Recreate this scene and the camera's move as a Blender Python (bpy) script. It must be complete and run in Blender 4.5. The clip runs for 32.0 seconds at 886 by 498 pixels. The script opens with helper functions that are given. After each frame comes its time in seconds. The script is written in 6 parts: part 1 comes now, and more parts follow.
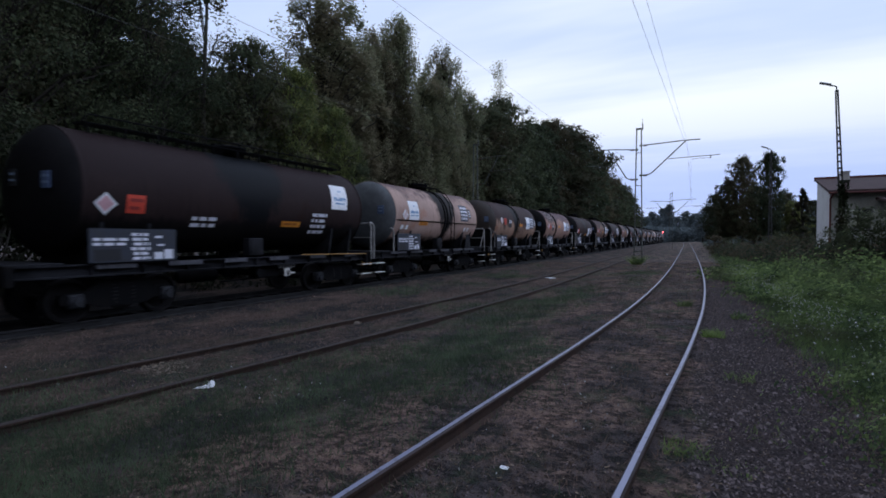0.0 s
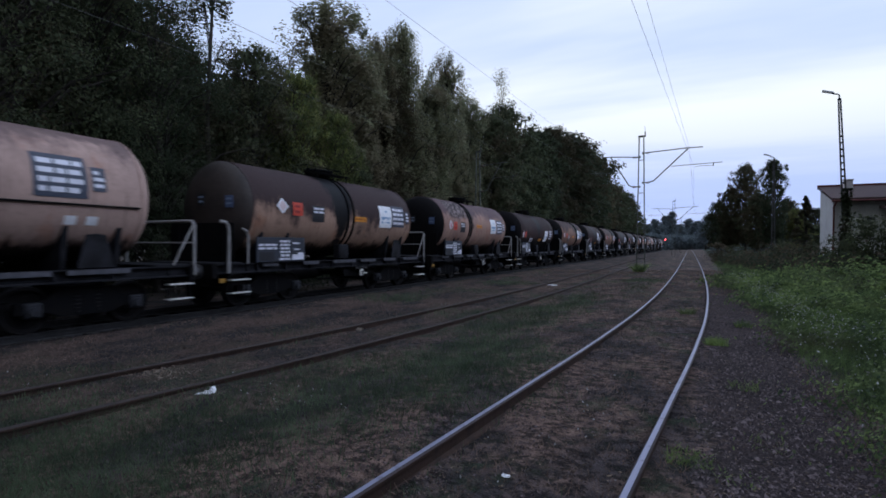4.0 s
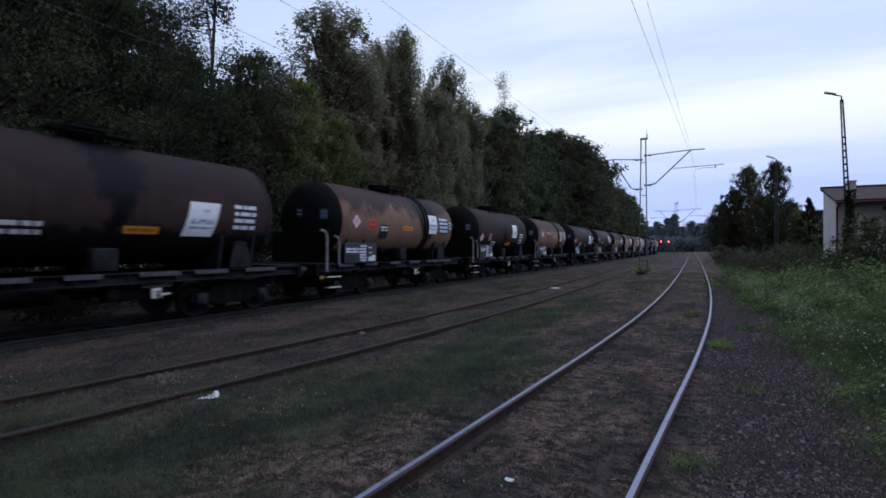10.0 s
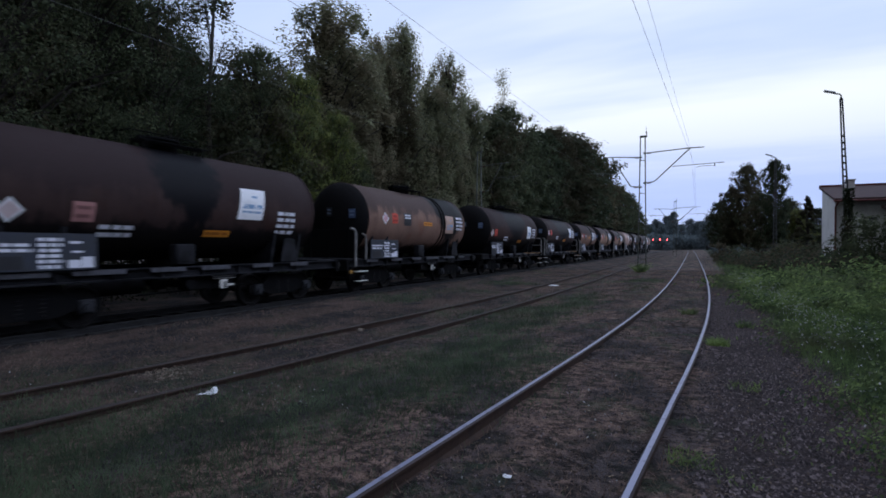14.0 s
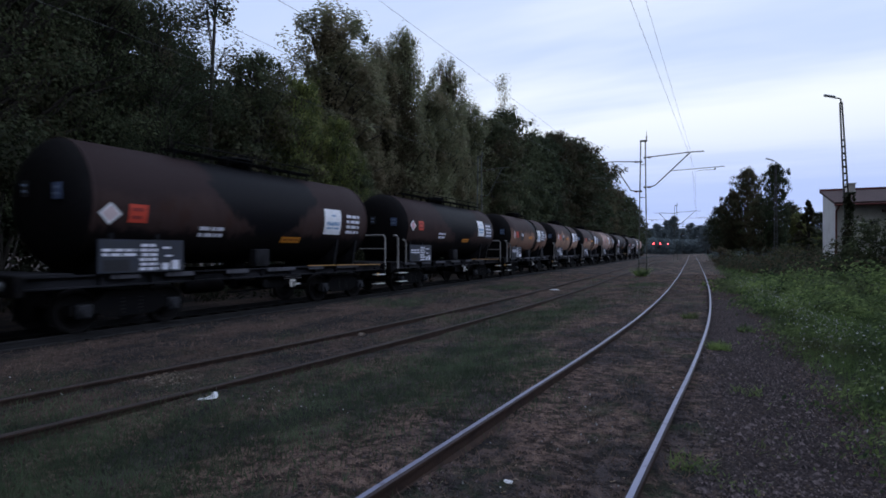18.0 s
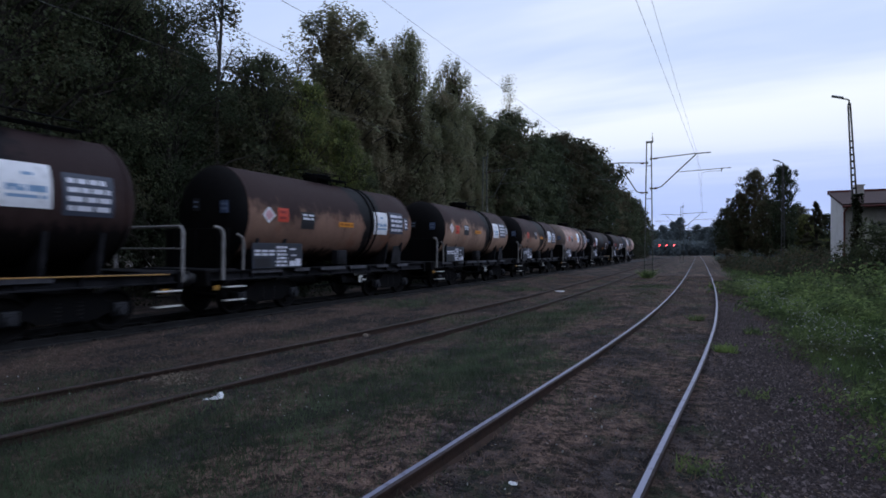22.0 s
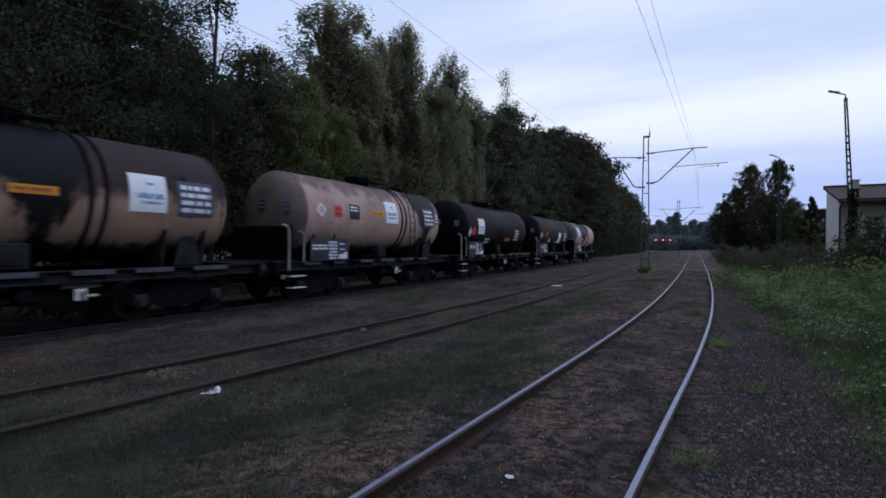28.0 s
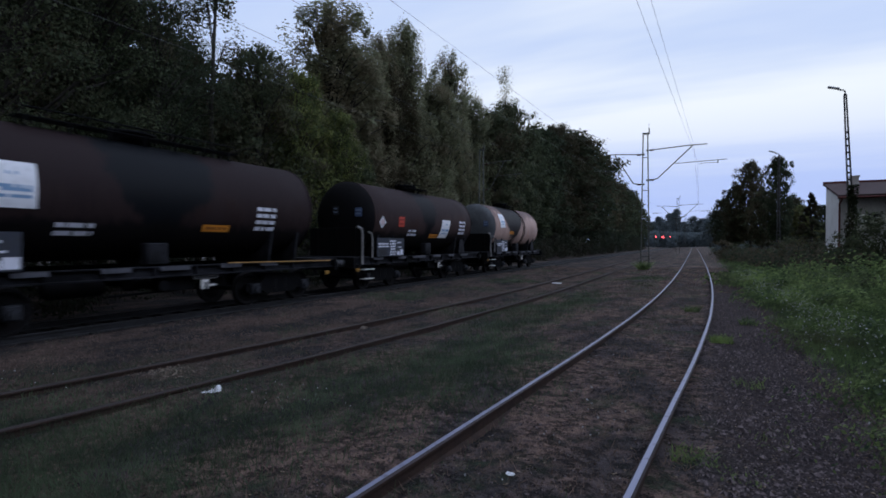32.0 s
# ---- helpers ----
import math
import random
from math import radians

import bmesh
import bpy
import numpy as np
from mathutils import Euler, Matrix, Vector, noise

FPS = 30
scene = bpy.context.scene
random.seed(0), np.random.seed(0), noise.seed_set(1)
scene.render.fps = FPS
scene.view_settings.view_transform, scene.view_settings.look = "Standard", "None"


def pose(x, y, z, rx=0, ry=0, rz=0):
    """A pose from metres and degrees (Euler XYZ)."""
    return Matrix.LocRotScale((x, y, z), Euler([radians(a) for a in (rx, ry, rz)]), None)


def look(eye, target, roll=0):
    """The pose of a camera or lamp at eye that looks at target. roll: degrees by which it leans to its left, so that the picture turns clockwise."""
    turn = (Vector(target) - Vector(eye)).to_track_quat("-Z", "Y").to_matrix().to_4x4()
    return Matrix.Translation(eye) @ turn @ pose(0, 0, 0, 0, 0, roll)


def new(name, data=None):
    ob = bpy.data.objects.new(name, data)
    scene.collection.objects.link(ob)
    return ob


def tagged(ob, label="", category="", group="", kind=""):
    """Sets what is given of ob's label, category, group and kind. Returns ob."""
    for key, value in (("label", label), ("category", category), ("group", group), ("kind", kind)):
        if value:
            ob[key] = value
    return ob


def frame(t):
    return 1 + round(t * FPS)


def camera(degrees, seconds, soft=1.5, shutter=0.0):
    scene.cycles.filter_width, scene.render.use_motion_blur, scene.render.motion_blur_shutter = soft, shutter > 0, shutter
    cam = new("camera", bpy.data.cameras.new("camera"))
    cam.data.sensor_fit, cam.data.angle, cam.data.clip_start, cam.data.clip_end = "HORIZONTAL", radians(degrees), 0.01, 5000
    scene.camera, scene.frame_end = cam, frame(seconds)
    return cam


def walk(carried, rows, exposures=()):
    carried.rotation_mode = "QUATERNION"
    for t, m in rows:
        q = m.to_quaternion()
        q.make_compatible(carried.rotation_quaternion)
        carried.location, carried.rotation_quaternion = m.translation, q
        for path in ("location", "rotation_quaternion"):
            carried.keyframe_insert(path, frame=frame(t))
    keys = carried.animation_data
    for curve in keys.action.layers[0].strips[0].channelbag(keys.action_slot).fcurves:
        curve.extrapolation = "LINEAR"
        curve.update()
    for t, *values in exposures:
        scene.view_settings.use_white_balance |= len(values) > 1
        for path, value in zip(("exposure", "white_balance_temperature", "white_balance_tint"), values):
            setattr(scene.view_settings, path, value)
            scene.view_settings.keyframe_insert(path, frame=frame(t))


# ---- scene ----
EYE = (0.0, 0.0, 1.72)


def aim(yaw, pitch, roll):
    """Pose of the camera on its spot: yaw to the left of the tracks, pitch up, roll, in degrees."""
    a, b = radians(yaw), radians(pitch)
    way = Vector((-math.sin(a) * math.cos(b), math.cos(a) * math.cos(b), math.sin(b)))
    return look(EYE, Vector(EYE) + way, roll)


cam = camera(82.1, 32.0, soft=1.7, shutter=0.6)
walk(cam, [
    (0, aim(26.45, -1.22, 0.03)),
    (0.5, aim(26.47, -1.20, 0.12)),
    (1, aim(26.61, -0.89, 0.02)),
    (1.5, aim(26.56, -0.86, 0.05)),
    (2, aim(26.62, -0.68, 0.00)),
    (2.5, aim(26.65, -0.52, 0.04)),
    (3, aim(26.62, -0.47, 0.10)),
    (3.5, aim(26.65, -0.47, 0.24)),
    (5.5, aim(26.82, -0.61, 0.18)),
    (6, aim(26.75, -0.72, 0.25)),
    (6.5, aim(26.83, -0.77, 0.28)),
    (7, aim(26.99, -0.56, 0.13)),
    (7.5, aim(26.84, -0.67, 0.23)),
    (8, aim(26.91, -0.51, 0.08)),
    (8.5, aim(26.83, -0.56, 0.11)),
    (9, aim(26.87, -0.38, 0.00)),
    (9.5, aim(26.85, -0.21, -0.01)),
    (10, aim(26.96, -0.10, 0.00)),
    (10.5, aim(26.89, -0.02, 0.01)),
    (11, aim(26.99, -0.01, 0.02)),
    (11.5, aim(27.07, 0.00, -0.01)),
    (12, aim(26.91, 0.04, 0.07)),
    (12.5, aim(26.77, -0.03, 0.40)),
    (13, aim(26.77, -0.20, 0.39)),
    (13.5, aim(26.83, -0.24, 0.21)),
    (14, aim(26.84, -0.44, 0.22)),
    (14.5, aim(26.77, -0.26, 0.38)),
    (16.5, aim(26.90, -0.12, 0.18)),
    (17, aim(27.02, -0.07, 0.12)),
    (17.5, aim(26.92, -0.13, 0.14)),
    (18, aim(26.91, 0.06, 0.15)),
    (18.5, aim(26.93, 0.22, 0.11)),
    (19, aim(27.14, 0.33, 0.08)),
    (19.5, aim(27.18, 0.41, 0.19)),
    (20, aim(27.21, 0.57, 0.21)),
    (20.5, aim(27.10, 0.67, 0.17)),
    (21, aim(27.22, 0.62, 0.17)),
    (21.5, aim(27.25, 0.49, 0.24)),
    (22, aim(27.48, 0.19, 0.26)),
    (22.5, aim(27.29, 0.24, 0.10)),
    (23, aim(27.31, 0.00, 0.16)),
    (23.5, aim(27.04, 0.06, 0.06)),
    (24, aim(27.12, 0.11, 0.13)),
    (24.5, aim(27.05, 0.06, 0.11)),
    (25, aim(27.07, -0.09, -0.02)),
    (25.5, aim(27.10, -0.18, 0.12)),
    (27.5, aim(26.90, -0.36, 0.35)),
    (28, aim(27.14, -0.43, 0.30)),
    (28.5, aim(26.97, -0.51, 0.29)),
    (29, aim(27.02, -0.55, 0.12)),
    (29.5, aim(27.01, -0.58, 0.04)),
    (30, aim(27.22, -0.53, 0.09)),
    (30.5, aim(27.15, -0.57, 0.04)),
    (31, aim(27.21, -0.64, 0.05)),
    (31.5, aim(27.11, -0.82, 0.06)),
    (32, aim(27.12, -0.66, 0.04)),
], exposures=[(0.0, -0.02), (9.0, 0.0), (17.0, -0.05), (23.0, -0.08), (32.0, -0.14)])

# ---- world and light ----
world = bpy.data.worlds.new("dusk_sky")
scene.world = world
world.use_nodes = True


class Net:
    """Small helper to write node trees."""

    def __init__(self, tree):
        self.tree = tree
        tree.nodes.clear()

    def add(self, kind, **values):
        node = self.tree.nodes.new("ShaderNode" + kind)
        for key, value in values.items():
            if key == "op":
                node.operation = value
            elif key == "blend":
                node.data_type, node.blend_type = "RGBA", value
        return node

    def put(self, value, socket):
        if isinstance(value, bpy.types.NodeSocket):
            self.tree.links.new(value, socket)
        elif isinstance(value, (tuple, list)):
            n = len(socket.default_value)
            socket.default_value = (*value, 1.0)[:n]
        else:
            socket.default_value = value

    def math(self, op, a, b=0.0, clamp=False):
        n = self.add("Math", op=op)
        n.use_clamp = clamp
        self.put(a, n.inputs[0])
        self.put(b, n.inputs[1])
        return n.outputs[0]

    def mix(self, fac, a, b, blend="MIX"):
        n = self.add("Mix", blend=blend)
        self.put(fac, n.inputs[0])
        self.put(a, n.inputs[6])
        self.put(b, n.inputs[7])
        return n.outputs[2]

    def step(self, value, lo, hi):
        """Smooth step from 0 at lo to 1 at hi."""
        n = self.add("MapRange")
        n.interpolation_type = "SMOOTHSTEP"
        self.put(value, n.inputs[0])
        if hi > lo:
            n.inputs[1].default_value, n.inputs[2].default_value = lo, hi
        else:
            n.inputs[1].default_value, n.inputs[2].default_value = hi, lo
            n.inputs[3].default_value, n.inputs[4].default_value = 1.0, 0.0
        return n.outputs[0]

    def noise(self, vec, scale, detail=4.0, rough=0.55):
        n = self.add("TexNoise")
        n.inputs["Scale"].default_value, n.inputs["Detail"].default_value = scale, detail
        n.inputs["Roughness"].default_value = rough
        if vec is not None:
            self.put(vec, n.inputs["Vector"])
        return n.outputs["Fac"]

    def scaled(self, vec, s, shift=(0, 0, 0)):
        n = self.add("Mapping")
        n.inputs["Scale"].default_value = s
        n.inputs["Location"].default_value = shift
        self.put(vec, n.inputs["Vector"])
        return n.outputs[0]

    def xyz(self, vec):
        n = self.add("SeparateXYZ")
        self.put(vec, n.inputs[0])
        return n.outputs


SUN_AZIMUTH = radians(78.0)   # the last light stands to the right of the tracks
GLOW_AZIMUTH = radians(14.0)  # the sky is brightest ahead and dims behind the viewer
SUN_HEIGHT = radians(43.0)
w = Net(world.node_tree)
direction = w.add("TexCoord").outputs["Generated"]
sky = w.add("TexSky")
sky.sky_type, sky.sun_disc = "NISHITA", False
sky.sun_elevation, sky.sun_rotation = SUN_HEIGHT, SUN_AZIMUTH
sky.air_density, sky.dust_density, sky.ozone_density = 1.2, 1.5, 2.0
dx, dy, dz = w.xyz(direction)
# cloud layer: stretched banks, nearer together towards the horizon
depth = w.math("ADD", w.math("MAXIMUM", dz, 0.0), 0.09)
flat = w.add("CombineXYZ")
w.put(w.math("DIVIDE", dx, depth), flat.inputs[0])
w.put(w.math("DIVIDE", dy, depth), flat.inputs[1])
bank = w.noise(w.scaled(flat.outputs[0], (0.26, 0.80, 1.0), (4.3, 1.2, 0.0)), 0.42, 6.0, 0.56)
veil = w.step(bank, 0.43, 0.62)
# the light of dusk: brighter ahead, dim overhead and behind
ahead = w.math("ADD", w.math("MULTIPLY", dx, math.sin(GLOW_AZIMUTH)), w.math("MULTIPLY", dy, math.cos(GLOW_AZIMUTH)))
glow = w.math("MULTIPLY_ADD", w.step(ahead, -0.78, -0.18), 0.82)
glow.node.inputs[2].default_value = 0.18
blue = w.mix(0.93, w.mix(1.0, sky.outputs[0], (0.05, 0.05, 0.05), "MULTIPLY"), (0.60, 0.735, 1.05))
cloud = w.mix(veil, blue, (0.93, 0.995, 1.07))
dusk = w.math("MULTIPLY", glow, w.math("SUBTRACT", 1.0, w.math("MULTIPLY", w.step(dz, 0.4, 1.0), 0.15)))
lit = w.mix(1.0, cloud, dusk, "MULTIPLY")
low = w.mix(w.math("MULTIPLY", w.step(dz, 0.27, 0.05), 0.85), lit, w.mix(1.0, (0.455, 0.575, 0.99), glow, "MULTIPLY"))
back = w.add("Background")
w.put(low, back.inputs[0])
back.inputs[1].default_value = 1.07
w.tree.links.new(back.outputs[0], w.add("OutputWorld").inputs[0])

sun = new("sun", bpy.data.lights.new("sun", "SUN"))
sun.data.energy, sun.data.angle, sun.data.color = 1.0, radians(62), (0.66, 0.765, 1.0)
far_up = Vector((math.sin(SUN_AZIMUTH) * math.cos(SUN_HEIGHT), math.cos(SUN_AZIMUTH) * math.cos(SUN_HEIGHT), math.sin(SUN_HEIGHT)))
sun.matrix_world = look(far_up * 80, (0, 0, 0))
scene.view_settings.exposure = 0.0

# ---- materials ----
MATS = {}


def material(name):
    m = bpy.data.materials.new(name)
    m.use_nodes = True
    return m, Net(m.node_tree)


def finish(n, colour, rough=0.8, metal=0.0, bump=None, strength=0.3, distance=0.02, spec=0.4):
    b = n.add("BsdfPrincipled")
    n.put(colour, b.inputs["Base Color"])
    n.put(rough, b.inputs["Roughness"])
    n.put(metal, b.inputs["Metallic"])
    b.inputs["Specular IOR Level"].default_value = spec
    if bump is not None:
        k = n.add("Bump")
        k.inputs["Strength"].default_value, k.inputs["Distance"].default_value = strength, distance
        n.put(bump, k.inputs["Height"])
        n.tree.links.new(k.outputs[0], b.inputs["Normal"])
    n.tree.links.new(b.outputs[0], n.add("OutputMaterial").inputs[0])
    return b


def worn(name, colour, dirt=(0.03, 0.025, 0.02), amount=0.5, scale=3.0, rough=0.7, metal=0.0, spec=0.4):
    """A worn painted or bare surface: base colour, blotches of dirt, fine grain."""
    if name in MATS:
        return MATS[name]
    m, n = material(name)
    c = n.add("TexCoord").outputs["Object"]
    big, fine = n.noise(c, scale, 6.0, 0.6), n.noise(c, scale * 9, 3.0)
    blot = n.math("MULTIPLY", n.step(big, 0.42, 0.66), amount)
    col = n.mix(blot, colour, dirt)
    col = n.mix(n.math("MULTIPLY", n.step(fine, 0.35, 0.75), 0.35), col, tuple(v * 0.55 for v in colour))
    r = n.math("ADD", n.math("MULTIPLY", fine, 0.25), rough - 0.12)
    finish(n, col, r, metal, n.math("ADD", fine, big), 0.25, 0.01, spec)
    MATS[name] = m
    return m


def plain(name, colour, rough=0.7, glow=0.0):
    if name in MATS:
        return MATS[name]
    m, n = material(name)
    c = n.add("TexCoord").outputs["Object"]
    f = n.noise(c, 7.0, 4.0)
    b = finish(n, n.mix(n.math("MULTIPLY", n.step(f, 0.45, 0.75), 0.4), colour, tuple(v * 0.6 for v in colour)), rough)
    if glow:
        b.inputs["Emission Color"].default_value = (*colour, 1)
        b.inputs["Emission Strength"].default_value = glow
    MATS[name] = m
    return m


def tank_paint(name, side, top, spill, spill_at=4.3, spill_width=0.6, top_z=3.0, patch=0.0, seed=0.0, peel=None, oil_shade_z=1.72):
    """Tank shell: road-worn paint, sooty crown, oil spilled from the manhole down the flanks, rain streaks."""
    m, n = material(name)
    c = n.add("TexCoord").outputs["Object"]
    x, y, z = n.xyz(c)
    moved = n.scaled(c, (1, 1, 1), (seed, seed * 1.7, 0))
    big = n.noise(moved, 0.7, 6.0, 0.6)
    mid = n.noise(moved, 2.2, 7.0, 0.62)
    fine = n.noise(moved, 14.0, 4.0, 0.6)
    streak = n.noise(n.scaled(c, (1.5, 5.5, 0.35), (seed, 0, 0)), 1.6, 5.0, 0.6)
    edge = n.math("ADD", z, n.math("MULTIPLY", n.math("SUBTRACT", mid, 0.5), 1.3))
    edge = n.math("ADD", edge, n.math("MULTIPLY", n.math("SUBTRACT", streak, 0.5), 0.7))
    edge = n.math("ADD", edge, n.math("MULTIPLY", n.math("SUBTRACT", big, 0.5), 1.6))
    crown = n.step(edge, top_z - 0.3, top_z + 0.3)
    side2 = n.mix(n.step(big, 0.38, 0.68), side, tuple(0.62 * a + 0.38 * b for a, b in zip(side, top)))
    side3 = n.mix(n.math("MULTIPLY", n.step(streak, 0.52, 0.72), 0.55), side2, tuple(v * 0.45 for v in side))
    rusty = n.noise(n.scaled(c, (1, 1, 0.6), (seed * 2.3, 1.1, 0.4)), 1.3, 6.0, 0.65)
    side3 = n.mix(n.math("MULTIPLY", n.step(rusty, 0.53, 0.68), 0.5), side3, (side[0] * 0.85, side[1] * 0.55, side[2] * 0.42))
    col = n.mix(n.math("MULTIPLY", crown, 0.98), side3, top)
    if peel:
        flake = n.step(n.noise(n.scaled(c, (1.0, 1.0, 1.6), (seed, 0, 0)), 4.6, 4.0, 0.55), 0.46, 0.58)
        where = n.math("MULTIPLY", n.step(y, peel[0] - 0.3, peel[0] + 0.3), n.step(y, peel[1] + 0.3, peel[1] - 0.3))
        where = n.math("MULTIPLY", where, n.math("MULTIPLY", n.step(z, 3.05, 3.3), n.step(z, 4.15, 3.95)))
        col = n.mix(n.math("MULTIPLY", where, 0.9), col, n.mix(flake, (0.03, 0.024, 0.026), (0.24, 0.19, 0.19)))
    off = n.math("ABSOLUTE", n.math("ADD", n.math("SUBTRACT", y, spill_at), n.math("MULTIPLY", n.math("SUBTRACT", mid, 0.5), 1.1)))
    thin = n.math("MULTIPLY", n.step(z, 3.5, 1.9), n.math("MULTIPLY", streak, 1.5 * spill_width))
    off = n.math("ADD", off, thin)
    run = n.step(off, spill_width + 0.2, spill_width - 0.12)
    col = n.mix(n.math("MULTIPLY", run, 0.985), col, spill)
    if patch:
        blot = n.step(n.math("ADD", big, n.math("MULTIPLY", mid, 0.5)), 0.92 - patch, 1.02 - patch)
        col = n.mix(n.math("MULTIPLY", blot, 0.95), col, spill)
    col = n.mix(n.math("MULTIPLY", n.step(fine, 0.5, 0.8), 0.3), col, (0.02, 0.016, 0.014))
    # black belly: oily grime and painted underside shade in one
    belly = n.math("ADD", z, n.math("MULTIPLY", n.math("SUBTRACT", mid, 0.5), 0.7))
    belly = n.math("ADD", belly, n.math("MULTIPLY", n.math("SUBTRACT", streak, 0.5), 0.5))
    belly = n.step(belly, oil_shade_z + 0.16, oil_shade_z - 0.12)
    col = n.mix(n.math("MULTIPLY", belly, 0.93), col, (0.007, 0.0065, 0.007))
    # rust and oil gloss
    r = n.math("ADD", n.math("MULTIPLY", fine, 0.3), n.math("MULTIPLY_ADD", run, -0.12))
    r.node.inputs[2].default_value = 0.36
    finish(n, col, r, 0.0, n.math("ADD", fine, n.math("MULTIPLY", mid, 2.0)), 0.12, 0.01, 0.1)
    return m


STEEL_DARK = worn("sooty_steel", (0.008, 0.008, 0.009), (0.013, 0.011, 0.010), 0.5, 4.0, 0.8, 0.0, 0.04)
FRAME_GREY = worn("dusty_frame", (0.026, 0.026, 0.031), (0.008, 0.008, 0.009), 0.85, 2.0, 0.6, 0.0, 0.1)
RAIL_PAINT = worn("pale_rail_paint", (0.31, 0.30, 0.30), (0.10, 0.08, 0.06), 0.5, 5.0, 0.6)
STEP_PAINT = worn("white_step_paint", (0.72, 0.70, 0.66), (0.2, 0.17, 0.14), 0.35, 8.0, 0.6)
WHEEL_STEEL = worn("wheel_steel", (0.012, 0.011, 0.012), (0.018, 0.014, 0.013), 0.6, 6.0, 0.7, 0.2, 0.2)
AXLE_DUST = worn("dusty_axle_box", (0.034, 0.035, 0.042), (0.012, 0.012, 0.013), 0.6, 6.0, 0.6, 0.0, 0.2)
WHITE = plain("white_print", (0.74, 0.74, 0.82), 0.6)
PAPER_WHITE = plain("white_placard", (0.86, 0.86, 0.90), 0.55)
RED = plain("red_label", (0.62, 0.07, 0.04), 0.55)
PINK = plain("faded_pink", (0.66, 0.38, 0.42), 0.55)
PALE_PINK = plain("bleached_pink", (0.70, 0.56, 0.57), 0.55)
BUFFER_FACE = worn("worn_buffer", (0.16, 0.16, 0.17), (0.03, 0.03, 0.03), 0.5, 7.0, 0.4, 0.6)
DUSTY = worn("dusty_strip", (0.095, 0.095, 0.115), (0.025, 0.025, 0.028), 0.6, 3.0, 0.6)
ORANGE = plain("orange_label", (0.72, 0.27, 0.03), 0.55)
BLACK = plain("black_plate", (0.02, 0.02, 0.024), 0.55)
INK_BLUE = plain("ink_blue_plate", (0.055, 0.065, 0.095), 0.55)
SLATE = worn("slate_panel", (0.034, 0.039, 0.056), (0.04, 0.04, 0.04), 0.6, 5.0, 0.6)
BLUE_PLATE = plain("blue_plate", (0.09, 0.13, 0.24), 0.5)
YELLOW = worn("yellow_paint", (0.40, 0.20, 0.03), (0.12, 0.08, 0.03), 0.4, 9.0, 0.6)
GOLD_LINE = worn("ochre_rod", (0.42, 0.22, 0.06), (0.1, 0.07, 0.04), 0.4, 9.0, 0.6)
RUSTY = worn("rusty_rail_side", (0.060, 0.034, 0.025), (0.022, 0.015, 0.013), 0.6, 6.0, 0.85)
MAST_STEEL = worn("mast_green_grey", (0.12, 0.135, 0.125), (0.09, 0.05, 0.03), 0.5, 3.0, 0.7)
WIRE = plain("wire", (0.085, 0.085, 0.085), 0.6)
LAMP_GREY = worn("lamp_concrete", (0.075, 0.075, 0.08), (0.04, 0.04, 0.04), 0.5, 4.0, 0.75)
LAMP_HEAD = plain("lamp_head", (0.55, 0.56, 0.60), 0.4)
RED_LIGHT = plain("red_signal_glass", (1.0, 0.07, 0.08), 0.3, 14.0)


def rail_head():
    m, n = material("polished_rail")
    c = n.add("TexCoord").outputs["Object"]
    f = n.noise(n.scaled(c, (20, 0.6, 20)), 1.0, 4.0)
    g = n.noise(c, 9.0, 5.0, 0.65)
    col = n.mix(f, (0.22, 0.225, 0.31), (0.38, 0.385, 0.50))
    col = n.mix(n.math("MULTIPLY", n.step(g, 0.52, 0.70), 0.6), col, (0.085, 0.062, 0.062))
    finish(n, col, n.math("ADD", n.math("MULTIPLY", f, 0.2), 0.34), 0.75)
    return m


RAIL_HEAD = rail_head()
RAIL_SHOULDER = worn("rail_shoulder", (0.052, 0.037, 0.039), (0.028, 0.020, 0.020), 0.6, 5.0, 0.5, 0.45)
# freight rail colour holds the shade under the train
SHADED_HEAD = worn("shaded_rail_head", (0.030, 0.029, 0.031), (0.012, 0.011, 0.011), 0.6, 3.0, 0.6, 0.3)
DULL_HEAD = worn("dull_rail_head", (0.040, 0.028, 0.025), (0.022, 0.016, 0.015), 0.5, 3.0, 0.75)


def leaf_paint(name, light, dark, rust=None):
    m, n = material(name)
    island = n.add("NewGeometry").outputs["Random Per Island"]
    who = n.add("ObjectInfo").outputs["Random"]
    c = n.add("TexCoord").outputs["Object"]
    clump = n.noise(c, 0.55, 3.0)
    puff = n.noise(c, 1.6, 4.0, 0.6)
    col = n.mix(n.math("ADD", n.math("MULTIPLY", island, 0.35), n.math("MULTIPLY", n.step(puff, 0.40, 0.62), 0.65)), dark, light)
    col = n.mix(n.math("MULTIPLY", n.step(clump, 0.45, 0.7), 0.45), col, tuple(v * 0.6 for v in dark))
    if rust:
        col = n.mix(n.math("MULTIPLY", n.step(n.math("ADD", n.math("MULTIPLY", clump, 0.85), n.math("MULTIPLY", who, 0.25)), 0.48, 0.72), 0.7), col, rust)
    b = finish(n, col, 0.7, spec=0.15)
    through_leaf = n.add("BsdfTranslucent")
    n.put(col, through_leaf.inputs[0])
    both = n.add("MixShader")
    both.inputs[0].default_value = 0.5
    n.tree.links.new(b.outputs[0], both.inputs[1])
    n.tree.links.new(through_leaf.outputs[0], both.inputs[2])
    out = next(k for k in n.tree.nodes if k.type == "OUTPUT_MATERIAL")
    n.tree.links.new(both.outputs[0], out.inputs[0])
    return m


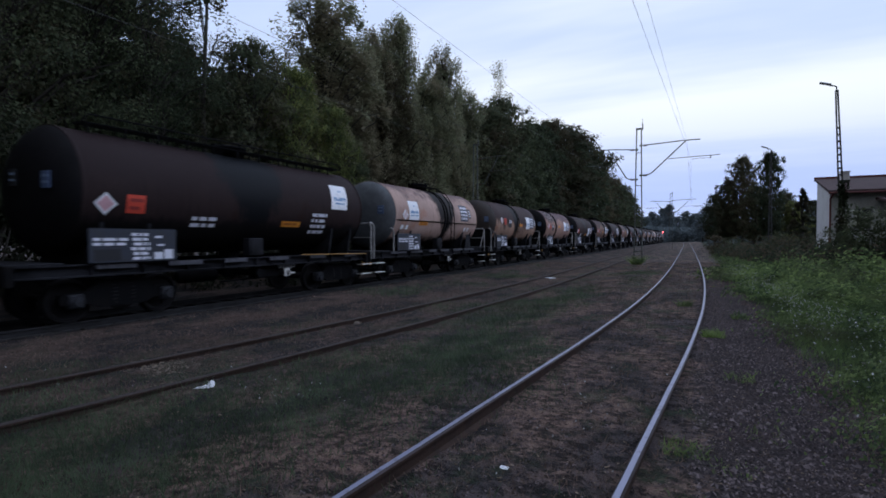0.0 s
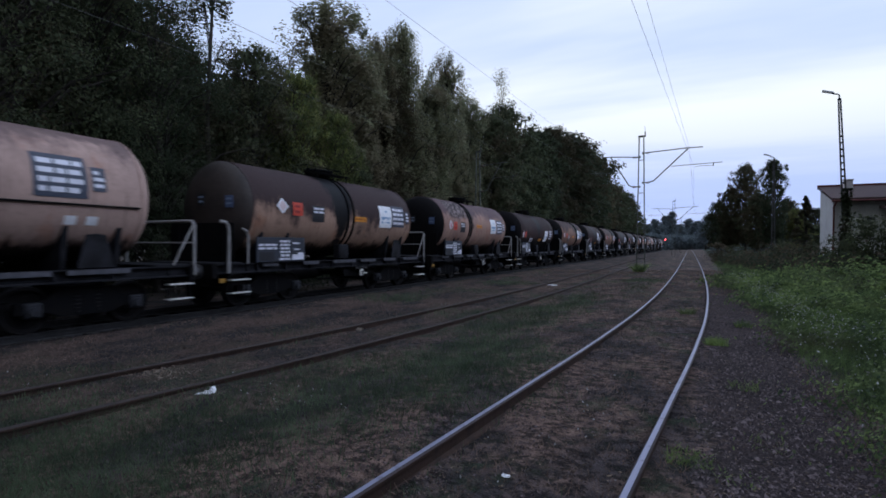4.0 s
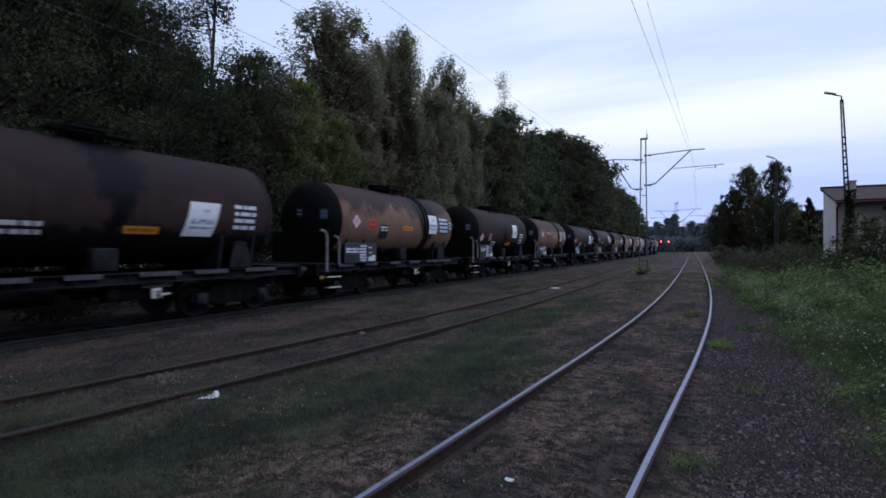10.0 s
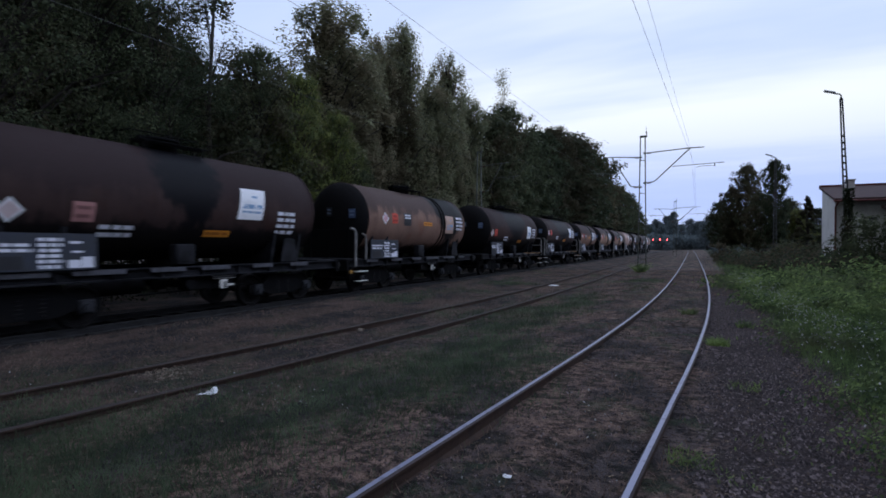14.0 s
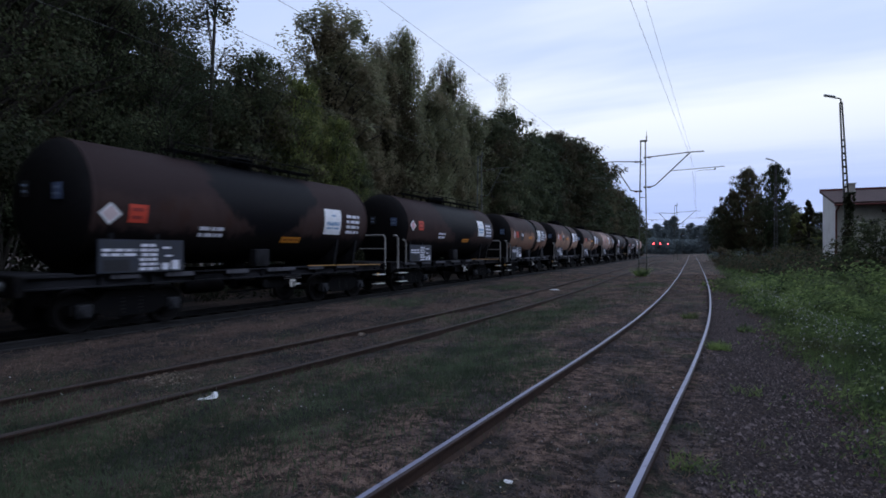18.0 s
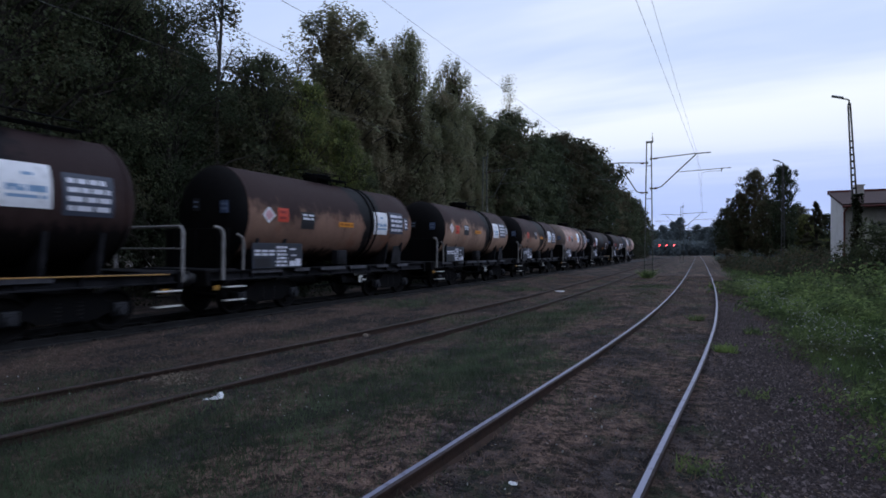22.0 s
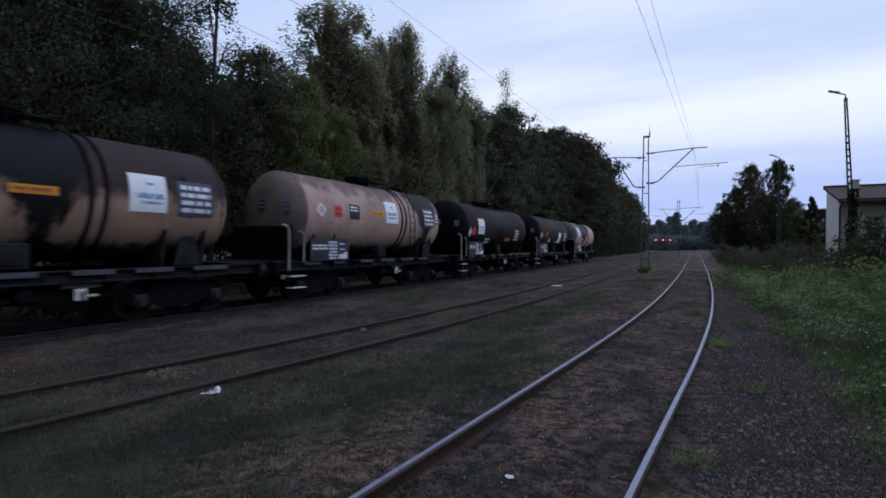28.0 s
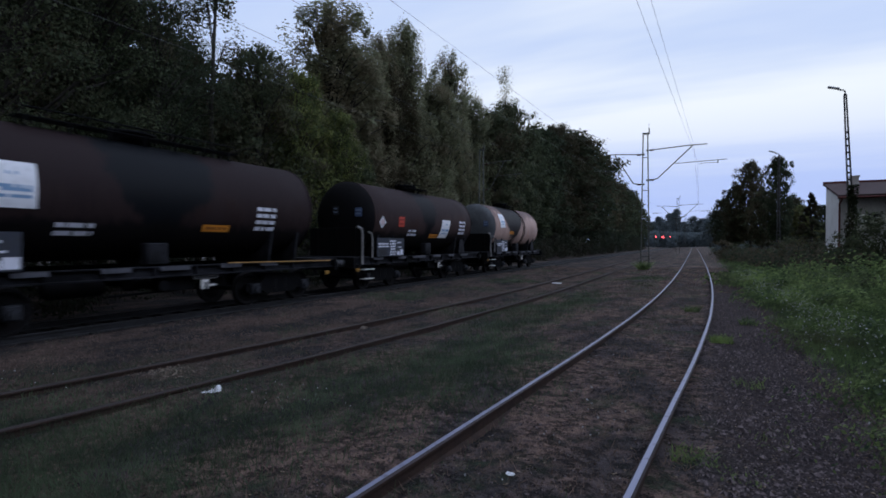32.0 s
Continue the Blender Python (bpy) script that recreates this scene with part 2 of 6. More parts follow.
LEAF = leaf_paint("leaf_green", (0.118, 0.138, 0.072), (0.047, 0.060, 0.035), (0.120, 0.090, 0.056))
LEAF_YELLOW = leaf_paint("leaf_yellowing", (0.25, 0.27, 0.085), (0.040, 0.066, 0.032), (0.19, 0.17, 0.065))
LEAF_POPLAR = leaf_paint("leaf_poplar", (0.29, 0.295, 0.175), (0.155, 0.168, 0.10), (0.265, 0.215, 0.145))
LEAF_DARK = leaf_paint("leaf_dark", (0.068, 0.088, 0.046), (0.034, 0.047, 0.028), (0.085, 0.064, 0.038))
# undergrowth leaf colour darkened for the shade below the canopy
LEAF_SHADED = leaf_paint("leaf_shaded", (0.050, 0.064, 0.036), (0.022, 0.030, 0.020), (0.055, 0.043, 0.028))
# distance haze is mixed into this leaf colour
LEAF_HAZE = leaf_paint("leaf_haze", (0.19, 0.225, 0.235), (0.115, 0.142, 0.155))
LEAF_WEED = leaf_paint("leaf_weed", (0.33, 0.43, 0.15), (0.040, 0.068, 0.042), (0.15, 0.15, 0.10))
BARK = worn("bark", (0.05, 0.042, 0.036), (0.02, 0.018, 0.015), 0.6, 2.0, 0.9)


def ground_paint():
    m, n = material("trackside_soil")
    c = n.add("TexCoord").outputs["Object"]
    x, y, z = n.xyz(c)
    big, mid, fine = n.noise(c, 0.35, 5.0, 0.6), n.noise(c, 1.7, 6.0, 0.6), n.noise(c, 11.0, 5.0, 0.65)
    grit = n.noise(c, 45.0, 3.0, 0.7)
    soil = n.mix(n.step(mid, 0.35, 0.65), (0.122, 0.100, 0.102), (0.030, 0.027, 0.031))
    dry = n.mix(n.step(fine, 0.35, 0.68), (0.335, 0.222, 0.180), (0.112, 0.080, 0.073))
    turf = n.mix(n.step(fine, 0.35, 0.7), (0.080, 0.108, 0.066), (0.028, 0.040, 0.027))
    patchy = n.noise(n.scaled(c, (1.0, 0.55, 1.0)), 0.9, 6.0, 0.65)
    col = n.mix(n.step(patchy, 0.42, 0.58), soil, dry)
    col = n.mix(n.math("MULTIPLY", n.step(n.noise(n.scaled(c, (1.0, 1.2, 1.0)), 5.5, 7.0, 0.78), 0.47, 0.57), 0.85), col, n.mix(n.step(mid, 0.45, 0.6), (0.013, 0.012, 0.013), (0.020, 0.027, 0.018)))
    green = n.step(n.math("ADD", n.math("MULTIPLY", big, 0.6), n.math("MULTIPLY", mid, 0.5)), 0.56, 0.66)
    right = n.step(n.math("ADD", x, n.math("MULTIPLY", n.math("SUBTRACT", mid, 0.5), 1.2)), 1.25, 1.9)
    col = n.mix(n.math("MULTIPLY", green, 0.8), col, turf)
    col = n.mix(right, col, n.mix(n.step(fine, 0.35, 0.7), (0.034, 0.050, 0.032), (0.014, 0.020, 0.015)))
    # gravel walk beside the rail
    wob = n.math("ADD", x, n.math("MULTIPLY", n.math("SUBTRACT", mid, 0.5), 0.7))
    walkway = n.math("MULTIPLY", n.step(wob, 0.0, 0.25), n.step(wob, 1.65, 1.25))
    walkway = n.math("MULTIPLY", walkway, n.step(y, 34.0, 18.0))
    stone = n.mix(n.step(grit, 0.35, 0.7), (0.014, 0.012, 0.013), (0.118, 0.086, 0.088))
    col = n.mix(n.math("MULTIPLY", walkway, 0.92), col, stone)
    col = n.mix(n.math("MULTIPLY", n.step(grit, 0.54, 0.72), 0.5), col, (0.014, 0.012, 0.012))
    # painted dimming of the ground towards the freight track
    left_dim = n.math("MULTIPLY", n.step(n.math("ADD", x, n.math("MULTIPLY", big, 3.0)), -0.5, -7.0), 0.74)
    col = n.mix(left_dim, col, n.mix(n.step(patchy, 0.40, 0.62), (0.026, 0.025, 0.026), (0.088, 0.062, 0.052)))
    # shade under the train painted into the track bed
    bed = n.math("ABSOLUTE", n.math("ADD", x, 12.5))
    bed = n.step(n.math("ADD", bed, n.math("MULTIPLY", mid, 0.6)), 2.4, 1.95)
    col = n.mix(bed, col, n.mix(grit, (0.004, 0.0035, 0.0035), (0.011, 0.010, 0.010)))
    finish(n, col, 0.95, 0.0, n.math("ADD", n.math("MULTIPLY", fine, 1.5), grit), 1.0, 0.05, 0.15)
    return m


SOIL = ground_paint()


def stone_paint():
    m, n = material("loose_stone")
    island = n.add("NewGeometry").outputs["Random Per Island"]
    f = n.noise(n.add("TexCoord").outputs["Object"], 30.0, 3.0)
    col = n.mix(n.math("POWER", island, 2.2), (0.028, 0.023, 0.026), (0.31, 0.245, 0.25))
    finish(n, n.mix(n.math("MULTIPLY", f, 0.5), col, (0.03, 0.026, 0.026)), 0.9, spec=0.2)
    return m


LOOSE_STONE = stone_paint()
# ballast colour darkened to match the painted shade of the bed
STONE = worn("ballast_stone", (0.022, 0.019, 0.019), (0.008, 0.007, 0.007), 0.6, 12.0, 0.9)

# ---- building helpers ----


def mesh_from(name, bm, mats):
    me = bpy.data.meshes.new(name)
    bm.to_mesh(me)
    bm.free()
    for m in (mats if isinstance(mats, (list, tuple)) else [mats]):
        me.materials.append(m)
    return me


def smooth(me, angle=40):
    me.shade_smooth()
    me.set_sharp_from_angle(angle=radians(angle))
    return me


def part(name, me, parent, label="", at=None):
    """Links a mesh (or a bmesh already made into one) as ONE object under a thing or a part."""
    ob = new(name, me)
    ob.parent = parent
    if at is not None:
        ob.matrix_basis = at if isinstance(at, Matrix) else Matrix.Translation(at)
    if label:
        ob["label"] = label
    return ob


def thing(name, label, category, group="", kind="", me=None, at=None):
    ob = new(name, me)
    if at is not None:
        ob.matrix_basis = at if isinstance(at, Matrix) else Matrix.Translation(at)
    return tagged(ob, label, category, group, kind)


def box(bm, lo, hi, bevel=0.0, mat=0):
    (x0, y0, z0), (x1, y1, z1) = lo, hi
    v = [bm.verts.new(p) for p in ((x0, y0, z0), (x1, y0, z0), (x1, y1, z0), (x0, y1, z0), (x0, y0, z1), (x1, y0, z1), (x1, y1, z1), (x0, y1, z1))]
    fs = [bm.faces.new([v[i] for i in q]) for q in ((0, 3, 2, 1), (4, 5, 6, 7), (0, 1, 5, 4), (1, 2, 6, 5), (2, 3, 7, 6), (3, 0, 4, 7))]
    for f in fs:
        f.material_index = mat
    if bevel:
        es = list({e for f in fs for e in f.edges})
        bmesh.ops.bevel(bm, geom=es, offset=bevel, segments=1, affect="EDGES", profile=0.7)


def tube(bm, pts, radii, seg=8, mat=0, caps=True):
    """A round bar through pts, one radius or one a point."""
    pts = [Vector(p) for p in pts]
    if not isinstance(radii, (list, tuple)):
        radii = [radii] * len(pts)
    rings = []
    side = None
    for i, p in enumerate(pts):
        d = (pts[min(i + 1, len(pts) - 1)] - pts[max(i - 1, 0)]).normalized()
        if side is None:
            side = d.orthogonal().normalized()
        side = (side - d * side.dot(d))
        side = side.normalized() if side.length > 1e-6 else d.orthogonal().normalized()
        up = d.cross(side)
        rings.append([bm.verts.new(p + (side * math.cos(a) + up * math.sin(a)) * radii[i]) for a in (2 * math.pi * k / seg for k in range(seg))])
    for a, b in zip(rings, rings[1:]):
        for k in range(seg):
            f = bm.faces.new((a[k], a[(k + 1) % seg], b[(k + 1) % seg], b[k]))
            f.material_index = mat
    if caps:
        bm.faces.new(rings[0][::-1]).material_index = mat
        bm.faces.new(rings[-1]).material_index = mat


def lathe(bm, profile, seg=32, axis="y", mat=0, centre=(0, 0, 0)):
    """Turns a profile of (along, radius) round an axis through centre."""
    rings = []
    for s, r in profile:
        ring = []
        for k in range(seg):
            a = 2 * math.pi * k / seg
            q = {"y": (r * math.cos(a), s, r * math.sin(a)), "x": (s, r * math.cos(a), r * math.sin(a)), "z": (r * math.cos(a), r * math.sin(a), s)}[axis]
            ring.append(bm.verts.new(Vector(q) + Vector(centre)))
        rings.append(ring)
    for a, b in zip(rings, rings[1:]):
        for k in range(seg):
            bm.faces.new((a[k], b[k], b[(k + 1) % seg], a[(k + 1) % seg])).material_index = mat
    if profile[0][1] > 1e-4:
        bm.faces.new(rings[0]).material_index = mat
    if profile[-1][1] > 1e-4:
        bm.faces.new(rings[-1][::-1]).material_index = mat
    bmesh.ops.recalc_face_normals(bm, faces=bm.faces)


def quads_mesh(name, corners, mat):
    """A mesh of loose quads or triangles from an array (n, 3 or 4, 3)."""
    n, k = corners.shape[:2]
    me = bpy.data.meshes.new(name)
    me.vertices.add(n * k)
    me.vertices.foreach_set("co", corners.astype(np.float32).ravel())
    me.loops.add(n * k)
    me.loops.foreach_set("vertex_index", np.arange(n * k, dtype=np.int32))
    me.polygons.add(n)
    me.polygons.foreach_set("loop_start", np.arange(0, n * k, k, dtype=np.int32))
    me.update(calc_edges=True)
    me.validate()
    me.materials.append(mat)
    return me


def line(xs, ys):
    """Smooth curve x(y) through plan points."""
    return lambda y: float(np.interp(y, ys, xs))


# ---- ground ----
def ground_z(x, y):
    z = float(np.interp(x, (-60, -26, -17, -14.6, -11.15, -10.75, -9.6, -7.8, -4.2, -2.4, 0.5, 1.3, 3.5, 9.0, 40.0),
                        (0.2, 0.0, -0.30, -0.24, -0.24, -0.06, -0.13, -0.16, -0.17, -0.025, -0.005, 0.0, 0.10, 0.25, 0.3)))
    if abs(x) < 40 and -12 < y < 90:
        z += 0.028 * noise.noise((x * 1.3, y * 1.3, 0.0)) + 0.045 * noise.noise((x * 0.35, y * 0.35, 4.0))
    return z


def build_ground():
    xs = np.unique(np.concatenate([np.arange(-20, 14.01, 0.28), [-3000, -1200, -500, -250, -120, -70, -45, -32, -25, 18, 25, 40, 70, 130, 300, 700, 1500, 3000]]))
    ys = np.unique(np.concatenate([np.arange(-8, 30, 0.3), np.arange(30, 80, 0.9), np.arange(80, 240, 6), [-3000, -1000, -400, -150, -70, -40, -25, -15, 300, 400, 600, 1000, 1800, 4000]]))
    verts = [(x, y, ground_z(x, y)) for y in ys for x in xs]
    nx = len(xs)
    faces = [(j * nx + i, j * nx + i + 1, (j + 1) * nx + i + 1, (j + 1) * nx + i) for j in range(len(ys) - 1) for i in range(nx - 1)]
    me = bpy.data.meshes.new("ground")
    me.from_pydata(verts, [], faces)
    me.shade_smooth()
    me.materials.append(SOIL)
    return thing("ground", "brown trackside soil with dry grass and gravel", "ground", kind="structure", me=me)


build_ground()

# ---- railway tracks ----
right_track = line((-4.6, -2.55, -1.42, -1.23, -1.05, -0.85, -0.68, -0.53, -0.46, -0.45, -0.52, -0.84, -1.5, -3.5),
                   (-40, -14, 0, 3, 5, 8, 10.5, 15, 20, 25, 36, 62, 110, 230))
middle_track = line((-14.5, -9.2, -7.05, -6.63, -6.33, -6.07, -5.82, -5.64, -5.62, -5.68, -5.84, -6.05, -6.9, -9.0),
                    (-40, -12, 0, 3, 5, 8, 12, 17, 21, 27, 36, 51, 100, 230))
train_track = line((-12.5, -12.5), (-80, 400))


def smoothed(track, y):
    return sum(track(y + d) for d in (-3, -1.5, 0, 1.5, 3)) / 5


def build_rail(track, side, head_z, head_mat):
    """One rail: foot, web and head swept along the track."""
    shape = [(-0.065, -0.16), (0.065, -0.16), (0.055, -0.145), (0.012, -0.13), (0.012, -0.045), (0.036, -0.035), (0.036, -0.013), (0.021, 0.0),
             (-0.021, 0.0), (-0.036, -0.013), (-0.036, -0.035), (-0.012, -0.045), (-0.012, -0.13), (-0.055, -0.145)]
    ys = np.concatenate([np.arange(-40, 0, 4), np.arange(0, 40, 0.6), np.arange(40, 230, 5)])
    bm = bmesh.new()
    last = None
    for y in ys:
        x = smoothed(track, y)
        slope = (smoothed(track, y + 0.5) - smoothed(track, y - 0.5))
        nrm = Vector((1, -slope, 0)).normalized()
        c = Vector((x, y, head_z)) + nrm * side * 0.7525
        ring = [bm.verts.new(c + nrm * u + Vector((0, 0, v))) for u, v in shape]
        if last:
            for k in range(len(shape)):
                f = bm.faces.new((last[k], last[(k + 1) % len(shape)], ring[(k + 1) % len(shape)], ring[k]))
                f.material_index = 0 if k == 7 else 2 if k in (6, 8) else 1
                f.smooth = True
        last = ring
    bmesh.ops.recalc_face_normals(bm, faces=bm.faces)
    return smooth(mesh_from("rail", bm, [head_mat, SHADED_HEAD if head_mat is SHADED_HEAD else RUSTY, RAIL_SHOULDER if head_mat is RAIL_HEAD else head_mat]), 25)


def build_track(track, head_z, head_mat, label):
    ob = thing("railway_track", label, "railway track", "railway tracks", "structure")
    for side in (-1, 1):
        part("rail", build_rail(track, side, head_z, head_mat), ob)
    return ob


build_track(right_track, 0.10, RAIL_HEAD, "overgrown curving railway track with polished rails")
build_track(middle_track, -0.06, DULL_HEAD, "disused rusty railway track sunk in dry grass")
freight = build_track(train_track, -0.06, SHADED_HEAD, "straight railway track under the freight train")


def build_sleepers():
    """Sleepers that show as worn ends under the freight train and faint ridges under the near track."""
    bm = bmesh.new()
    box(bm, (-1.25, -0.12, -0.16), (1.25, 0.12, 0.0), 0.015)
    me = mesh_from("sleeper", bm, worn("sleeper_wood", (0.016, 0.014, 0.013), (0.008, 0.007, 0.007), 0.6, 3.0, 0.9))
    for y in np.arange(2.0, 80.0, 0.62):
        part("sleeper", me, freight, at=(-12.5, y, -0.2))


build_sleepers()

# ---- overhead line ----


def build_mast(name, x, y, top, arms, label):
    """Lattice-like twin-leg catenary mast with its cantilevers; arms: list of (reach, contact height)."""
    ob = thing(name, label, "catenary mast", "catenary masts", at=(x, y, ground_z(x, y)))
    g = ground_z(x, y)
    bm = bmesh.new()
    box(bm, (-0.32, -0.26, -0.2), (0.32, 0.26, 0.10), 0.03)
    part("base", mesh_from("base", bm, worn("concrete", (0.22, 0.21, 0.20), (0.08, 0.075, 0.07), 0.5, 3.0, 0.9)), ob)
    for s in (-1, 1):
        bm = bmesh.new()
        box(bm, (-0.035, -0.05, 0.1), (0.035, 0.05, top - g), 0.006)
        for v in bm.verts:
            v.co.x += s * (0.27 - 0.12 * v.co.z / top)
        part("leg", mesh_from("leg", bm, MAST_STEEL), ob)
    for k in range(4):
        z = 0.9 + k * (top - 1.6) / 3.4
        half = 0.27 - 0.12 * z / top
        bm = bmesh.new()
        box(bm, (-half, -0.012, z), (half, 0.012, z + 0.045))
        part("batten", mesh_from("batten", bm, MAST_STEEL), ob)
    bm = bmesh.new()
    box(bm, (-0.2, -0.06, top - g - 0.12), (0.28, 0.06, top - g), 0.01)
    box(bm, (0.2, -0.04, top - g - 0.02), (0.27, 0.04, top - g + 0.28), 0.01)
    tube(bm, [(0.22, 0, top - g + 0.25), (0.22, 0, top - g + 0.6)], 0.012, 6)
    part("cap", mesh_from("cap", bm, MAST_STEEL), ob)
    for reach, contact in arms:
        s = 1 if reach > 0 else -1
        mes, con = contact + 1.15 - g, contact - g
        bm = bmesh.new()
        tube(bm, [(0.15 * s, 0, mes - 0.1), (reach * 0.72, 0, mes + 0.04), (reach * 0.98, 0, mes + 0.04)], 0.035, 8)
        part("top_tube", mesh_from("top_tube", bm, MAST_STEEL), ob)
        bm = bmesh.new()
        tube(bm, [(0.15 * s, 0, con - 1.02), (0.6 * s, 0, con - 0.98), (0.8 * s, 0, con - 0.92), (reach * 0.76, 0, mes + 0.02)], 0.04, 8)
        part("bracket_tube", mesh_from("bracket_tube", bm, MAST_STEEL), ob)
        bm = bmesh.new()
        tube(bm, [(reach * 0.48, 0, con + 0.02), (reach * 1.28, 0, con + 0.1)], 0.022, 6)
        tube(bm, [(reach * 1.14, 0, con + 0.09), (reach * 1.14, 0, con - 0.12)], 0.03, 6)
        tube(bm, [(reach * 1.14, 0, con - 0.08), (reach * 0.95, 0, con - 0.06), (reach * 0.86, 0, con - 0.12)], 0.014, 6)
        part("steady_arm", mesh_from("steady_arm", bm, MAST_STEEL), ob)
        for z in (mes - 0.1, con - 1.02):
            bm = bmesh.new()
            lathe(bm, [(0, 0.03), (0.02, 0.075), (0.07, 0.04), (0.11, 0.08), (0.16, 0.04), (0.2, 0.08), (0.25, 0.03)], 10, "x")
            part("insulator", smooth(mesh_from("insulator", bm, plain("brown_glaze", (0.09, 0.045, 0.03), 0.25))), ob, at=pose(0.3 * s, 0, z, 0, 0, 0 if s > 0 else 180))
        for z in (mes - 0.1, con - 1.02):
            bm = bmesh.new()
            box(bm, (0.1 * s - 0.05, -0.06, z - 0.06), (0.1 * s + 0.05, 0.06, z + 0.06), 0.01)
            part("clamp", mesh_from("clamp", bm, MAST_STEEL), ob)
    return ob


def wire_run(name, label, pts, r):
    bm = bmesh.new()
    tube(bm, pts, r, 5)
    return thing(name, label, "wire", "overhead wires", "structure", mesh_from(name, bm, WIRE))


build_mast("catenary_mast", -3.64, 38.0, 9.4, [(3.9, 7.12), (-2.7, 6.85)], "steel lattice catenary mast with cantilevers on both sides")
build_mast("catenary_mast", -3.9, 95.5, 9.4, [(3.9, 7.12), (-3.4, 6.95)], "distant steel lattice catenary mast between the tracks")
build_mast("catenary_mast", -16.2, 38.5, 9.4, [(2.6, 7.1)], "slender rusty catenary mast before the trees")
build_mast("catenary_mast", -4.4, 152.0, 9.4, [(3.9, 7.12), (-3.4, 6.95)], "distant steel lattice catenary mast between the tracks")


def sag(x0, y0, z0, x1, y1, z1, drop, n=14):
    return [(x0 + (x1 - x0) * k / n, y0 + (y1 - y0) * k / n, z0 + (z1 - z0) * k / n - drop * 4 * (k / n) * (1 - k / n)) for k in range(n + 1)]


def build_wires():
    # over the curving track
    wire_run("contact_wire", "thin contact wire above the curving track", sag(-2.6, -20, 7.2, -0.38, 38, 7.14, 0.0) + sag(-0.38, 38, 7.14, -0.7, 95.5, 7.14, 0.0), 0.0045)
    wire_run("messenger_wire", "sagging messenger wire above the curving track", sag(-2.26, -20, 8.35, -0.62, 38, 8.28, 0.12) + sag(-0.62, 38, 8.28, -0.8, 95.5, 8.28, 0.45), 0.0045)
    # over the disused track
    wire_run("contact_wire", "thin contact wire above the disused track", sag(-7.85, -20, 6.15, -6.5, 38, 6.85, 0.0) + sag(-6.5, 38, 6.85, -7.2, 95.5, 6.95, 0.0), 0.0045)
    wire_run("messenger_wire", "sagging messenger wire above the disused track", sag(-8.5, -20, 8.55, -6.5, 38, 8.0, 0.1) + sag(-6.5, 38, 8.0, -7.2, 95.5, 8.1, 0.45), 0.0045)
    # over the freight track
    wire_run("contact_wire", "thin contact wire above the freight train", sag(-12.75, -20, 6.95, -12.3, 38.5, 7.0, 0.0) + sag(-12.3, 38.5, 7.0, -12.4, 95.5, 7.0, 0.0), 0.006)
    wire_run("messenger_wire", "sagging messenger wire above the freight train", sag(-12.4, -20, 8.45, -12.4, 38.5, 8.3, 0.1) + sag(-12.4, 38.5, 8.3, -12.4, 95.5, 8.2, 0.4), 0.006)
    for y in (47, 56, 66, 76, 86):
        k = (y - 38) / 57.5
        wire_run("dropper", "thin dropper between the overhead wires", [(-0.4 - 0.3 * k, y, 7.14), (-0.62 - 0.18 * k, y, 8.28 - 0.45 * 4 * k * (1 - k))], 0.006)


build_wires()

# ---- lamps, signals, house ----


def build_lamp(x, y, top, label, lean=0.0):
    """Concrete lattice lamp post with a short arm and a flat luminaire."""
    g = ground_z(x, y)
    ob = thing("street_lamp", label, "street lamp", "street lamps", at=pose(x, y, g, 0, lean, 0))
    h = top - g
    for s in (-1, 1):
        bm = bmesh.new()
        box(bm, (-0.030, -0.09, -0.3), (0.030, 0.09, h - 0.25), 0.008)
        for v in bm.verts:
            v.co.x += s * (0.15 - 0.10 * min(1.0, max(0.0, v.co.z / (h * 0.8))))
        part("leg", mesh_from("leg", bm, LAMP_GREY), ob)
    for k in range(20):
        z = 0.4 + k * (h * 0.76) / 20
        half = 0.15 - 0.10 * z / (h * 0.8)
        bm = bmesh.new()
        box(bm, (-half, -0.08, z), (half, 0.08, z + 0.10))
        part("web", mesh_from("web", bm, LAMP_GREY), ob)
    bm = bmesh.new()
    tube(bm, [(0, 0, h - 0.35), (0, 0, h - 0.05), (-0.08, 0, h + 0.02), (-0.34, 0, h + 0.10)], 0.04, 8)
    part("arm", mesh_from("arm", bm, LAMP_GREY), ob)
    bm = bmesh.new()
    box(bm, (-0.84, -0.13, h + 0.08), (-0.26, 0.13, h + 0.19), 0.03)
    for v in bm.verts:
        v.co.z += (-0.26 - v.co.x) * 0.36
    part("luminaire", mesh_from("luminaire", bm, LAMP_HEAD), ob, "pale flat luminaire")
    return ob


def at_view(px, depth):
    """Plan position at a bearing (tangent to the right of the picture's middle) and depth from the eye."""
    s, c = math.sin(radians(26.87)), math.cos(radians(26.87))
    return px * depth * c - depth * s, px * depth * s + depth * c


lx, ly = at_view(0.795, 31.0)
build_lamp(lx + 0.12, ly, 11.05, "tall dark lattice lamp post leaning beside the house", -2.6)
lx, ly = at_view(0.653, 49.0)
build_lamp(lx, ly, 10.3, "lamp post half hidden in the trees")
lx, ly = at_view(0.603, 68.0)
build_lamp(lx, ly, 10.3, "lamp post half hidden in the trees")


